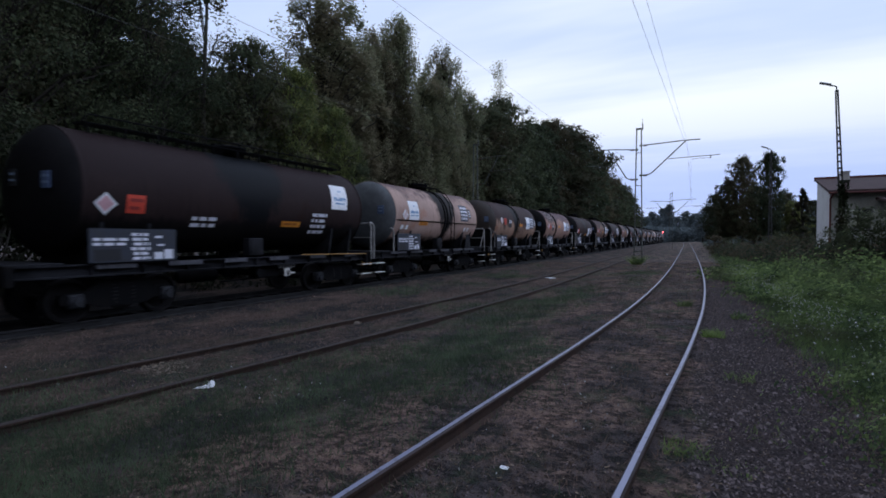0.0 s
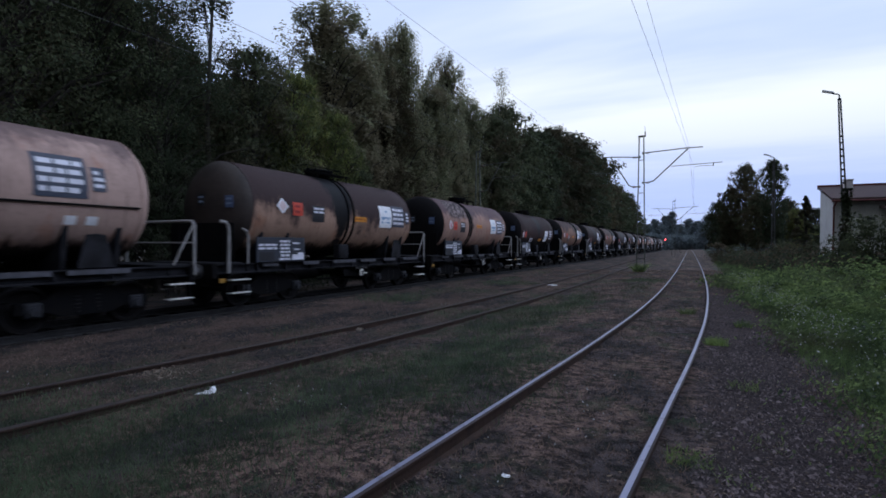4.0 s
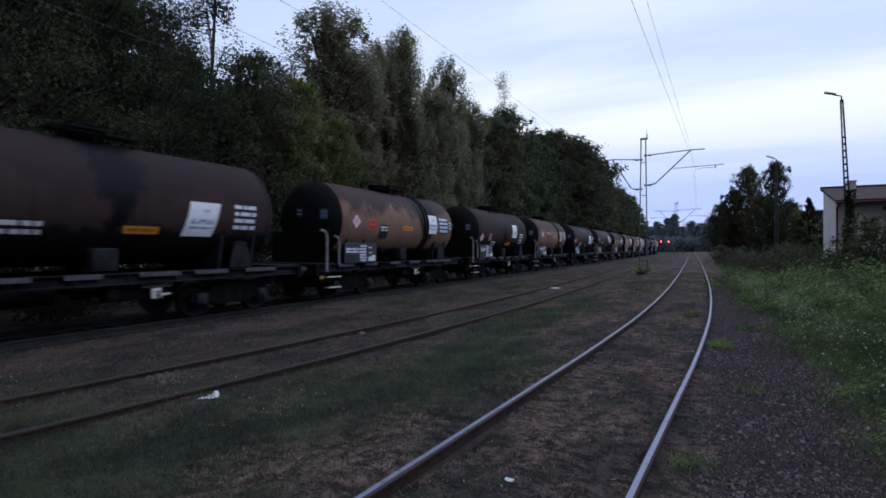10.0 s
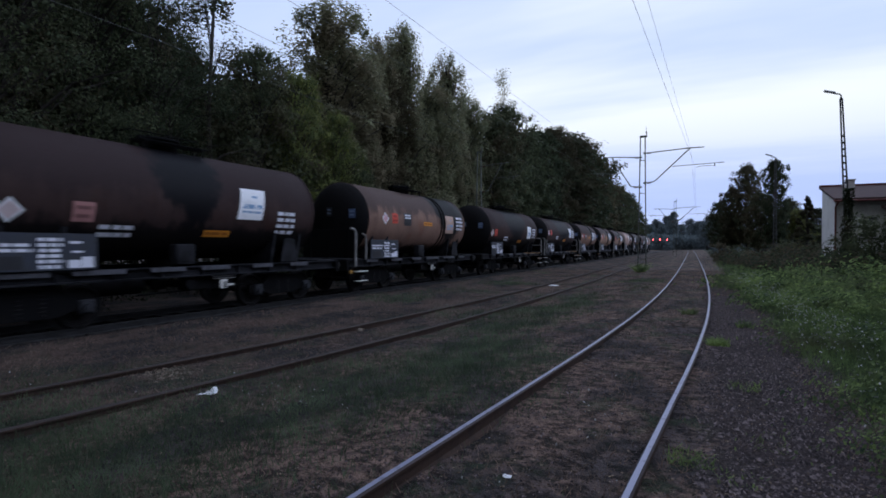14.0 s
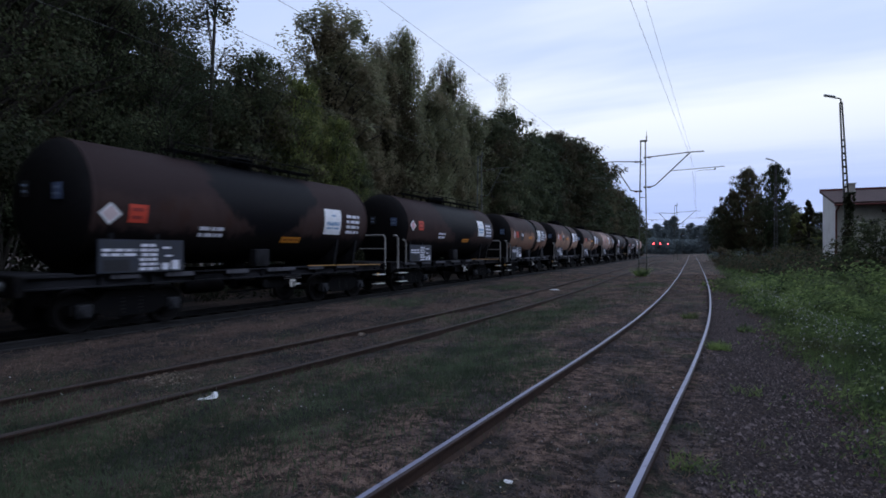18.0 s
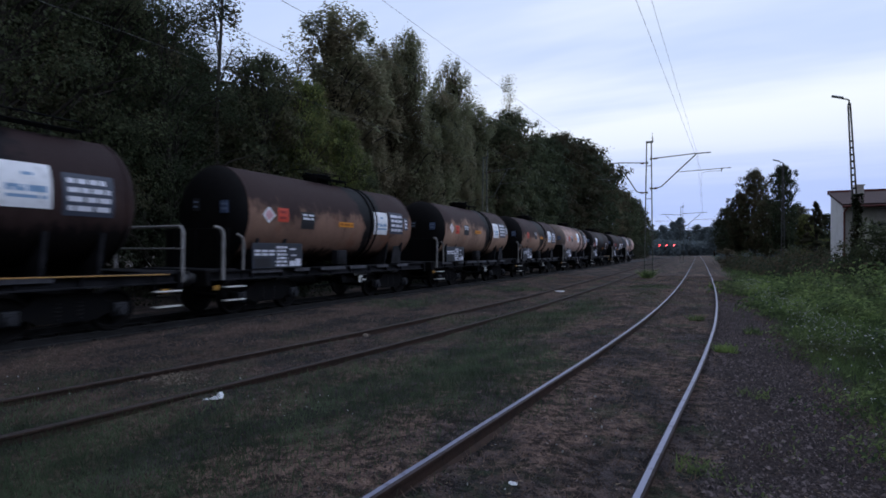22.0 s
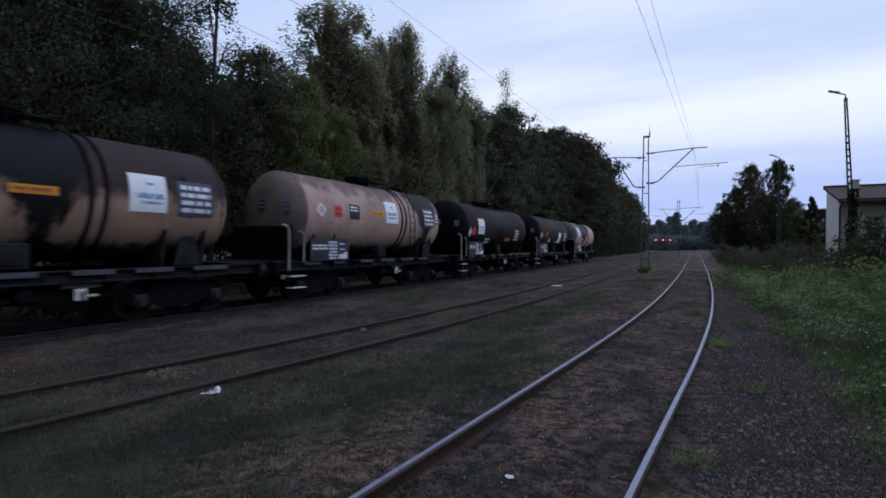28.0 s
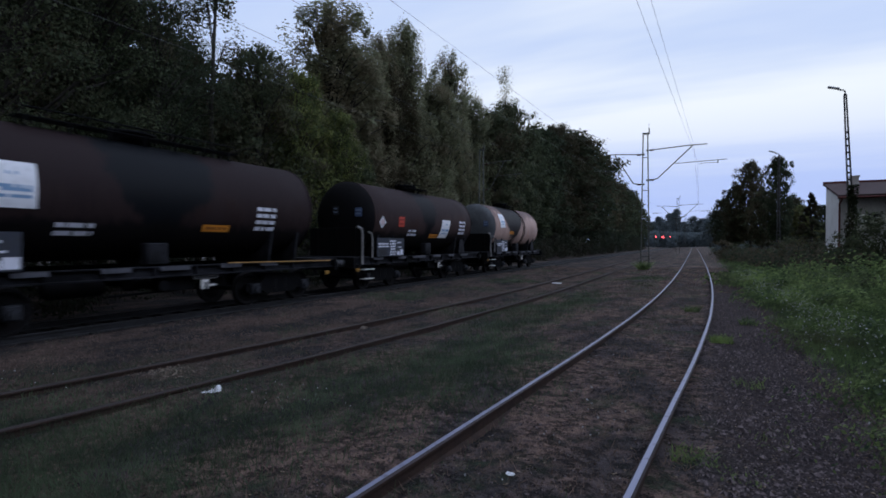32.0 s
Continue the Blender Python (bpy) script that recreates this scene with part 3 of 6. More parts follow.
def build_signal(x, y, light_z):
    g = ground_z(x, y)
    ob = thing("signal_post", "railway signal on a post showing red", "railway signal", "red signals", at=(x, y, g))
    bm = bmesh.new()
    tube(bm, [(0, 0, -0.2), (0, 0, light_z - g - 0.5)], 0.07, 8)
    part("post", mesh_from("post", bm, MAST_STEEL), ob)
    bm = bmesh.new()
    box(bm, (-0.36, 0.02, light_z - g - 0.55), (0.36, 0.3, light_z - g + 0.55), 0.04)
    part("head", mesh_from("head", bm, BLACK), ob)
    bm = bmesh.new()
    lathe(bm, [(-0.05, 0.001), (-0.04, 0.22), (0.04, 0.24)], 16, "y")
    part("lens", smooth(mesh_from("lens", bm, RED_LIGHT)), ob, "glowing red lens", at=(0, 0.0, light_z - g))


for bearing in (0.4133, 0.4267, 0.4411):
    sx, sy = at_view(bearing, 228.0)
    build_signal(sx, sy, 4.55)


def build_house():
    x0, y0 = 8.0, 42.2
    wide, deep, eave, ridge = 9.0, 4.0, 4.75, 5.8
    plaster = worn("white_plaster", (0.86, 0.85, 0.86), (0.55, 0.52, 0.50), 0.3, 0.9, 0.9)
    plinth = worn("pinkish_plinth", (0.46, 0.37, 0.34), (0.27, 0.21, 0.19), 0.5, 1.5, 0.9)
    tiles = worn("brown_roof", (0.075, 0.040, 0.040), (0.045, 0.028, 0.028), 0.5, 2.0, 0.8)
    trim = worn("red_fascia", (0.17, 0.045, 0.04), (0.08, 0.03, 0.03), 0.4, 3.0, 0.6)
    ob = thing("house", "white plastered house with a brown lean-to roof", "house", at=(x0, y0, 0.1))

    def wall(name, pts, thick, mat):
        bm = bmesh.new()
        a = [bm.verts.new(p) for p in pts]
        f = bm.faces.new(a)
        r = bmesh.ops.extrude_face_region(bm, geom=[f])
        for v in r["geom"]:
            if isinstance(v, bmesh.types.BMVert):
                v.co += Vector(thick)
        bmesh.ops.recalc_face_normals(bm, faces=bm.faces)
        return part(name, mesh_from(name, bm, mat), ob)

    wall("side_wall", [(0, 0, 0.9), (0, deep, 0.9), (0, deep, ridge), (0, 0, eave)], (0.3, 0, 0), plaster)
    wall("back_wall", [(0.3, deep - 0.3, 0), (wide, deep - 0.3, 0), (wide, deep - 0.3, ridge - 0.1), (0.3, deep - 0.3, ridge - 0.1)], (0, 0.3, 0), plaster)
    wall("far_wall", [(wide, 0, 0), (wide, deep, 0), (wide, deep, ridge), (wide, 0, eave)], (0.3, 0, 0), plaster)
    bm = bmesh.new()
    box(bm, (-0.04, -0.04, -0.4), (wide + 0.04, deep + 0.04, 0.9), 0.02)
    part("plinth", mesh_from("plinth", bm, plinth), ob)
    # front wall round two windows and a door
    bm = bmesh.new()
    for lo, hi in (((0.3, 0, 0.9), (1.3, 0.3, eave)), ((2.3, 0, 0.9), (4.2, 0.3, eave)), ((5.3, 0, 0.9), (wide, 0.3, eave)),
                   ((1.3, 0, 0.9), (2.3, 0.3, 2.2)), ((1.3, 0, 3.6), (2.3, 0.3, eave)), ((4.2, 0, 0.9), (5.3, 0.3, 2.2)), ((4.2, 0, 3.6), (5.3, 0.3, eave))):
        box(bm, lo, hi)
    part("front_wall", mesh_from("front_wall", bm, plaster), ob)
    glass = plain("dark_glass", (0.04, 0.045, 0.055), 0.12)
    for a, b in ((1.3, 2.3), (4.2, 5.3)):
        bm = bmesh.new()
        for lo, hi in (((a, 0.1, 2.2), (a + 0.07, 0.18, 3.6)), ((b - 0.07, 0.1, 2.2), (b, 0.18, 3.6)), ((a + 0.07, 0.1, 2.2), (b - 0.07, 0.18, 2.27)),
                       ((a + 0.07, 0.1, 3.53), (b - 0.07, 0.18, 3.6)), (((a + b) / 2 - 0.03, 0.1, 2.27), ((a + b) / 2 + 0.03, 0.18, 3.53))):
            box(bm, lo, hi)
        win = part("window", mesh_from("window", bm, plain("window_frame", (0.5, 0.5, 0.5), 0.6)), ob)
        bm = bmesh.new()
        box(bm, (a + 0.05, 0.13, 2.25), (b - 0.05, 0.14, 3.55))
        part("pane", mesh_from("pane", bm, glass), win)
        bm = bmesh.new()
        box(bm, (a - 0.08, -0.08, 2.12), (b + 0.08, 0.1, 2.19))
        part("sill", mesh_from("sill", bm, FRAME_GREY), win)
    bm = bmesh.new()
    k = (ridge - eave) / deep
    v = [bm.verts.new(p) for p in ((-0.12, -0.45, eave - 0.45 * k + 0.02), (wide + 0.3, -0.45, eave - 0.45 * k + 0.02), (wide + 0.3, deep + 0.15, ridge + 0.15 * k + 0.02), (-0.12, deep + 0.15, ridge + 0.15 * k + 0.02))]
    f = bm.faces.new(v)
    r = bmesh.ops.extrude_face_region(bm, geom=[f])
    for q in r["geom"]:
        if isinstance(q, bmesh.types.BMVert):
            q.co.z += 0.16
    bmesh.ops.recalc_face_normals(bm, faces=bm.faces)
    roof = part("roof", mesh_from("roof", bm, tiles), ob)
    bm = bmesh.new()
    box(bm, (-0.16, deep + 0.15, ridge + 0.05), (wide + 0.34, deep + 0.24, ridge + 0.36))
    part("fascia", mesh_from("fascia", bm, trim), roof, "dark red metal fascia")
    bm = bmesh.new()
    tube(bm, [(-0.15, -0.52, eave - 0.12), (wide + 0.3, -0.52, eave - 0.12)], 0.07, 8)
    part("gutter", mesh_from("gutter", bm, trim), roof)
    bm = bmesh.new()
    tube(bm, [(0.1, -0.5, eave - 0.2), (0.02, -0.12, eave - 0.5), (0.02, -0.1, 0.0)], 0.055, 8)
    part("downpipe", mesh_from("downpipe", bm, trim), ob, "dark red downpipe")
    bm = bmesh.new()
    box(bm, (1.25, 3.2, 5.2), (1.75, 3.65, 6.35), 0.02)
    box(bm, (1.2, 3.15, 6.35), (1.8, 3.7, 6.43), 0.01)
    part("chimney", mesh_from("chimney", bm, plaster), ob)
    # canopy over the entrance
    bm = bmesh.new()
    box(bm, (2.4, -2.4, 3.85), (9.4, -0.05, 4.02), 0.02)
    for q in bm.verts:
        q.co.z += (q.co.y + 2.4) * 0.12
    part("canopy", mesh_from("canopy", bm, tiles), ob, "dark flat entrance canopy")
    for px in (2.6, 5.8, 9.2):
        bm = bmesh.new()
        tube(bm, [(px, -2.2, -0.3), (px, -2.2, 3.9)], 0.06, 8)
        part("post", mesh_from("post", bm, LAMP_GREY), ob)


build_house()

# ---- trees and plants ----
RNG = np.random.default_rng(7)


def leaf_cards(centres, size, rng, axis=None, puffs=None):
    """Small diamond leaves at the centres, turned at random or, round an axis, mostly outwards and up."""
    n = len(centres)
    face = rng.normal(size=(n, 3))
    if axis is not None:
        out = (centres - axis) * (1, 1, 0.35)
        out /= np.linalg.norm(out, axis=1)[:, None] + 1e-9
        if puffs is not None:
            turn = centres - puffs
            turn /= np.linalg.norm(turn, axis=1)[:, None] + 1e-9
            out = out * 0.6 + turn * 0.9
        face = face * 0.42 + out + (0, 0, 0.4)
    a = np.cross(face, rng.normal(size=(n, 3)))
    a /= np.linalg.norm(a, axis=1)[:, None] + 1e-9
    b = np.cross(face, a)
    b /= np.linalg.norm(b, axis=1)[:, None] + 1e-9
    s = (size * rng.uniform(0.6, 1.4, n))[:, None]
    return np.stack([centres - a * s, centres + b * s * 0.55, centres + a * s, centres - b * s * 0.55], 1)


def crown_points(kind, n, rng):
    """Leaf centres for a crown one metre high (z 0 to 1), gathered in clumps with gaps between them."""
    pts, limbs, hubs = [], [], []
    clumps = {"tall": 330, "broad": 260, "sparse": 70, "bush": 40, "conifer": 80, "low": 90}[kind]
    for k in range(clumps):
        a = rng.uniform(0, 2 * math.pi)
        if kind == "tall":
            z = 1 - rng.uniform(0.012, 0.97) ** 0.92
            rad = (0.120 * (1 - math.exp(-(1 - z) / 0.075)) + 0.035 * (1 - z)) * (1 + 0.2 * math.sin(a * 3 + 1.3 + z * 7)) * min(1, 0.6 + z * 2)
            r = rad * math.sqrt(rng.uniform(0.2, 1))
            c, e = (r * math.cos(a), r * math.sin(a), z - 0.01), (0.024, 0.024, 0.046)
        elif kind == "broad":
            z = rng.uniform(0.05, 0.95)
            rad = 0.34 * math.sin(math.pi * min(1, (z * 0.86 + 0.12))) ** 0.6
            rad *= 0.92 + 0.22 * math.sin(2 * a + 9 * z + 0.7) + 0.14 * math.sin(5 * a - 13 * z)
            r = rad * math.sqrt(rng.uniform(0.1, 1))
            c, e = (r * math.cos(a), r * math.sin(a), z), (0.052, 0.052, 0.034)
        elif kind == "sparse":
            z = rng.uniform(0.12, 1.0)
            rad = 0.17 * (1.05 - z) ** 0.6
            r = rad * rng.uniform(0.15, 1)
            c, e = (r * math.cos(a), r * math.sin(a), z), (0.03, 0.03, 0.05)
        elif kind == "conifer":
            z = k / clumps
            rad = 0.24 * (1 - z) + 0.01
            r = rad * rng.uniform(0.4, 1)
            c, e = (r * math.cos(a), r * math.sin(a), z - 0.12 * r), (0.05 * (1.1 - z), 0.05 * (1.1 - z), 0.03)
        else:
            z = rng.uniform(0.0, 0.9)
            rad = 0.6 * math.sqrt(max(0.02, 1 - z ** 2))
            r = rad * math.sqrt(rng.uniform(0, 1))
            c, e = (r * math.cos(a), r * math.sin(a), z), (0.16, 0.16, 0.12)
        m = int(n / clumps * rng.uniform(0.5, 1.5))
        q = rng.normal(size=(m, 3))
        q /= np.linalg.norm(q, axis=1)[:, None]
        q *= (rng.uniform(0, 1, m) ** 0.45)[:, None]
        pts.append(np.array(c) + q * np.array(e) * rng.uniform(0.7, 1.5))
        hubs.append(np.tile(np.array(c) - (0, 0, e[2] * 0.4), (m, 1)))
        limbs.append(c)
    if kind in ("tall", "broad"):
        # leaves of the inner crown close the view through it
        m = int(n * (0.12 if kind == "tall" else 0.2))
        a, z = rng.uniform(0, 2 * math.pi, m), rng.uniform(0.03, 0.90 if kind == "tall" else 0.93, m)
        if kind == "tall":
            rad = 0.095 * (1 - np.exp(-(0.92 - z) / 0.09)) * np.minimum(1, 0.5 + z * 2)
        else:
            rad = 0.27 * np.sin(math.pi * np.minimum(1, z * 0.86 + 0.12)) ** 0.6
        r = rad * np.sqrt(rng.uniform(0, 1, m)) * (0.85 + 0.25 * np.sin(a * 3 + z * 17))
        core = np.stack([r * np.cos(a), r * np.sin(a), z], 1)
        return np.concatenate(pts), limbs, core, np.concatenate(hubs)
    return np.concatenate(pts), limbs, np.zeros((0, 3)), np.concatenate(hubs)


def tree_meshes(kind, seed, height, leaf, n, mat):
    rng = np.random.default_rng(seed)
    pts, limbs, core, hubs = crown_points(kind, n, rng)
    base = {"tall": 0.08, "broad": 0.14, "sparse": 0.2, "conifer": 0.06}.get(kind, 0.02)
    pts = pts * height * (1 - base) + np.array((0, 0, height * base))
    hubs = hubs * height * (1 - base) + np.array((0, 0, height * base))
    cards = leaf_cards(pts, leaf, rng, np.array((0, 0, height * 0.45)), hubs)
    if len(core):
        core = core * height * (1 - base) + np.array((0, 0, height * base))
        cards = np.concatenate([cards, leaf_cards(core, leaf * 1.8, rng)])
    crown = quads_mesh("crown", cards, mat)
    bm = bmesh.new()
    r0 = (height * 0.013 + 0.04) * (0.4 if kind == "sparse" else 1.0)
    bend = [rng.normal() * 0.012 * height for _ in range(6)]
    trunk = [Vector((bend[k % 6] * (k / 6) ** 0.7, bend[(k + 2) % 6] * (k / 6) ** 0.7, height * 0.93 * k / 6 - (0.3 if k == 0 else 0))) for k in range(7)]
    if kind not in ("bush", "low"):
        tube(bm, trunk, [r0 * (1.15 - k / 6.2) + 0.012 for k in range(7)], 8)
    for c in limbs[:: 2 if n > 12000 else 6]:
        p = Vector(c) * height * (1 - base) + Vector((0, 0, height * base))
        start = max(0.02, p.z / height - rng.uniform(0.10, 0.22))
        i = min(5, int(start / 0.93 * 6))
        s = trunk[i].lerp(trunk[i + 1], start / 0.93 * 6 - i) if kind not in ("bush", "low") else Vector((p.x * 0.2, p.y * 0.2, -0.1))
        mid = s.lerp(p, 0.55) + Vector((0, 0, 0.04 * height))
        r = r0 * 0.35 * (1 - 0.7 * p.z / height)
        tube(bm, [s, mid, p], [r + 0.012, r * 0.6 + 0.008, 0.006], 5)
    wood = smooth(mesh_from("trunk", bm, BARK), 60)
    return wood, crown


TREE_KINDS = {}


def plant_tree(kind, x, y, height, name="tree", label="", category="tree", group="trackside trees", wide=1.0, mat=None, variant=0):
    ref = {"tall": 17.0, "broad": 14.0, "sparse": 18.0, "conifer": 8.0, "bush": 3.0, "low": 10.0, "deep": 14.0, "fine": 16.0, "mid": 14.0, "fine_bush": 3.0, "screen": 14.0, "distant": 14.0}[kind]
    mat = mat or LEAF
    key = (kind, mat.name, variant)
    if key not in TREE_KINDS:
        leaf = {"tall": 0.072, "broad": 0.08, "sparse": 0.07, "conifer": 0.13, "bush": 0.085, "low": 0.06, "deep": 0.34, "fine": 0.040, "mid": 0.135, "fine_bush": 0.042, "screen": 0.7, "distant": 0.2}[kind]
        n = {"tall": 42000, "broad": 16000, "sparse": 5500, "conifer": 6000, "bush": 1400, "low": 20000, "deep": 2600, "fine": 58000, "mid": 12000, "fine_bush": 6000, "screen": 1300, "distant": 4500}[kind]
        shape = "broad" if kind in ("low", "deep", "fine", "mid", "screen", "distant") else kind
        shape = "bush" if kind == "fine_bush" else shape
        TREE_KINDS[key] = tree_meshes(shape, 11 + variant * 7 + len(TREE_KINDS), ref, leaf, n, mat)
    wood, crown = TREE_KINDS[key]
    s = height / ref
    ob = thing(name, label, category, group, at=Matrix.LocRotScale((x, y, ground_z(x, y) - 0.05), Euler((0, 0, RNG.uniform(0, 6.28))), (s * wide, s * wide, s)))
    part("trunk", wood, ob)
    part("crown", crown, ob)
    return ob


def build_left_wood():
    dense = "dense green-brown broadleaf tree behind the train"
    poplar = "tall upright poplar with greyish leaves"
    rows = [  # kind, x, y, height, width, paint, label
        ("screen", -19.5, -5.0, 16, 1.0, LEAF, dense), ("screen", -20.5, -0.5, 17, 1.0, LEAF, dense), ("fine", -19.0, 3.8, 16, 1.0, LEAF, dense),
        ("fine", -19.5, 7.6, 17.5, 1.0, LEAF, dense), ("fine", -20.5, 10.8, 18, 0.9, LEAF, dense), ("fine", -19.5, 13.2, 12.4, 1.0, LEAF_DARK, dense),
        ("sparse", -19.4, 15.3, 16.5, 1.2, LEAF_DARK, "thin tall tree with see-through crown"),
        ("low", -18.9, 17.6, 11.7, 0.85, LEAF, "lower tree with leaves beginning to turn"), ("low", -18.5, 19.9, 11.2, 0.68, LEAF_YELLOW, "lower tree with yellowing autumn leaves"),
        ("low", -17.9, 22.3, 9.7, 0.62, LEAF_YELLOW, "lower tree with yellowing autumn leaves"), ("low", -18.2, 24.6, 7.6, 0.75, LEAF, "lower tree with leaves beginning to turn"),
        ("tall", -20.3, 24.9, 17.0, 1.42, LEAF_POPLAR, poplar), ("tall", -20.2, 29.2, 16.4, 0.86, LEAF_POPLAR, poplar), ("tall", -20.8, 27.2, 15.0, 1.2, LEAF_POPLAR, poplar),
        ("tall", -20.0, 32.3, 18.5, 1.0, LEAF_POPLAR, poplar), ("tall", -19.6, 30.6, 14.6, 1.2, LEAF, dense), ("tall", -19.5, 36.0, 15.2, 1.2, LEAF_POPLAR, poplar),
        ("tall", -20.0, 40.0, 18.7, 1.0, LEAF_POPLAR, poplar), ("tall", -20.0, 44.4, 16.4, 1.15, LEAF_POPLAR, poplar), ("mid", -19.0, 48.0, 15.8, 0.9, LEAF, dense),
        ("mid", -23.5, 16.4, 12.5, 0.8, LEAF_DARK, dense), ("mid", -23.0, 20.0, 11.2, 0.8, LEAF_DARK, dense),
        ("sparse", -19.8, 53.6, 21.0, 1.1, LEAF_POPLAR, "slender birch with thin top above the wood"), ("mid", -19.6, 54.0, 18.2, 0.75, LEAF, dense),
        ("mid", -19.4, 60.0, 16.2, 0.9, LEAF, dense), ("mid", -20.0, 68.0, 18.5, 0.8, LEAF_DARK, dense), ("mid", -20.0, 76.0, 20.5, 0.75, LEAF_DARK, dense),
        ("mid", -20.5, 84.0, 21.0, 1.4, LEAF_DARK, dense), ("mid", -20.0, 92.0, 22.0, 0.75, LEAF_DARK, dense), ("distant", -19.5, 103.0, 21.5, 0.8, LEAF_DARK, dense),
        ("distant", -20.0, 116.0, 21.5, 0.8, LEAF, dense), ("distant", -20.0, 130.0, 18.0, 0.9, LEAF_DARK, dense), ("distant", -20.0, 145.0, 19.0, 0.9, LEAF, dense),
        ("distant", -20.5, 162.0, 19.0, 0.9, LEAF_DARK, dense), ("distant", -21.0, 182.0, 18.0, 1.0, LEAF, dense), ("distant", -22.0, 204.0, 16.0, 1.0, LEAF_DARK, dense),
    ]
    for k, (kind, x, y, h, wide, mat, label) in enumerate(rows):
        plant_tree(kind, x, y, h, "tree", label, "tree", "trackside trees", wide, mat, k % 2)
    # a second, denser row closes the wood
    for k, y in enumerate(np.arange(-8, 120, 5.2)):
        if 16 < y < 32:
            h = 12.3
        else:
            h = 13.5 + 1.5 * math.sin(k * 1.7)
        plant_tree("deep", -25.5 - 1.5 * (k % 2), y, h, "tree", "dark tree deep in the wood", "tree", "deep wood trees", 1.35, LEAF_DARK, k % 2)
    for k, y in enumerate(np.arange(-10, 13, 4.0)):
        plant_tree("deep", -31.0, y, 19.0, "tree", "dark tree deep in the wood", "tree", "deep wood trees", 1.3, LEAF_DARK, k % 2)
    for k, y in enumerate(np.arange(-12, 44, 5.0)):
        plant_tree("screen", -37.0, y, 9.5, "tree", "dark low tree deep in the wood", "tree", "deep wood trees", 1.7, LEAF_SHADED, k % 2)
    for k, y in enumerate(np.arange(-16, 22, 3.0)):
        plant_tree("bush", -22.5, y, 6.5, "shrub", "dark undergrowth shrub at the edge of the wood", "shrub", "undergrowth", 0.9, LEAF_SHADED, k % 2)
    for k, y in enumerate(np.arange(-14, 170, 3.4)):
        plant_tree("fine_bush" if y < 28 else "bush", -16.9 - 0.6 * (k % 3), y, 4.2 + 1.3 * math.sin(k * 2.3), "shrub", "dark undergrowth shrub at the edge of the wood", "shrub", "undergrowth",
                   0.9, LEAF_SHADED, k % 2)


WEED_BROWN = leaf_paint("leaf_brown_weed", (0.165, 0.13, 0.085), (0.075, 0.065, 0.042))


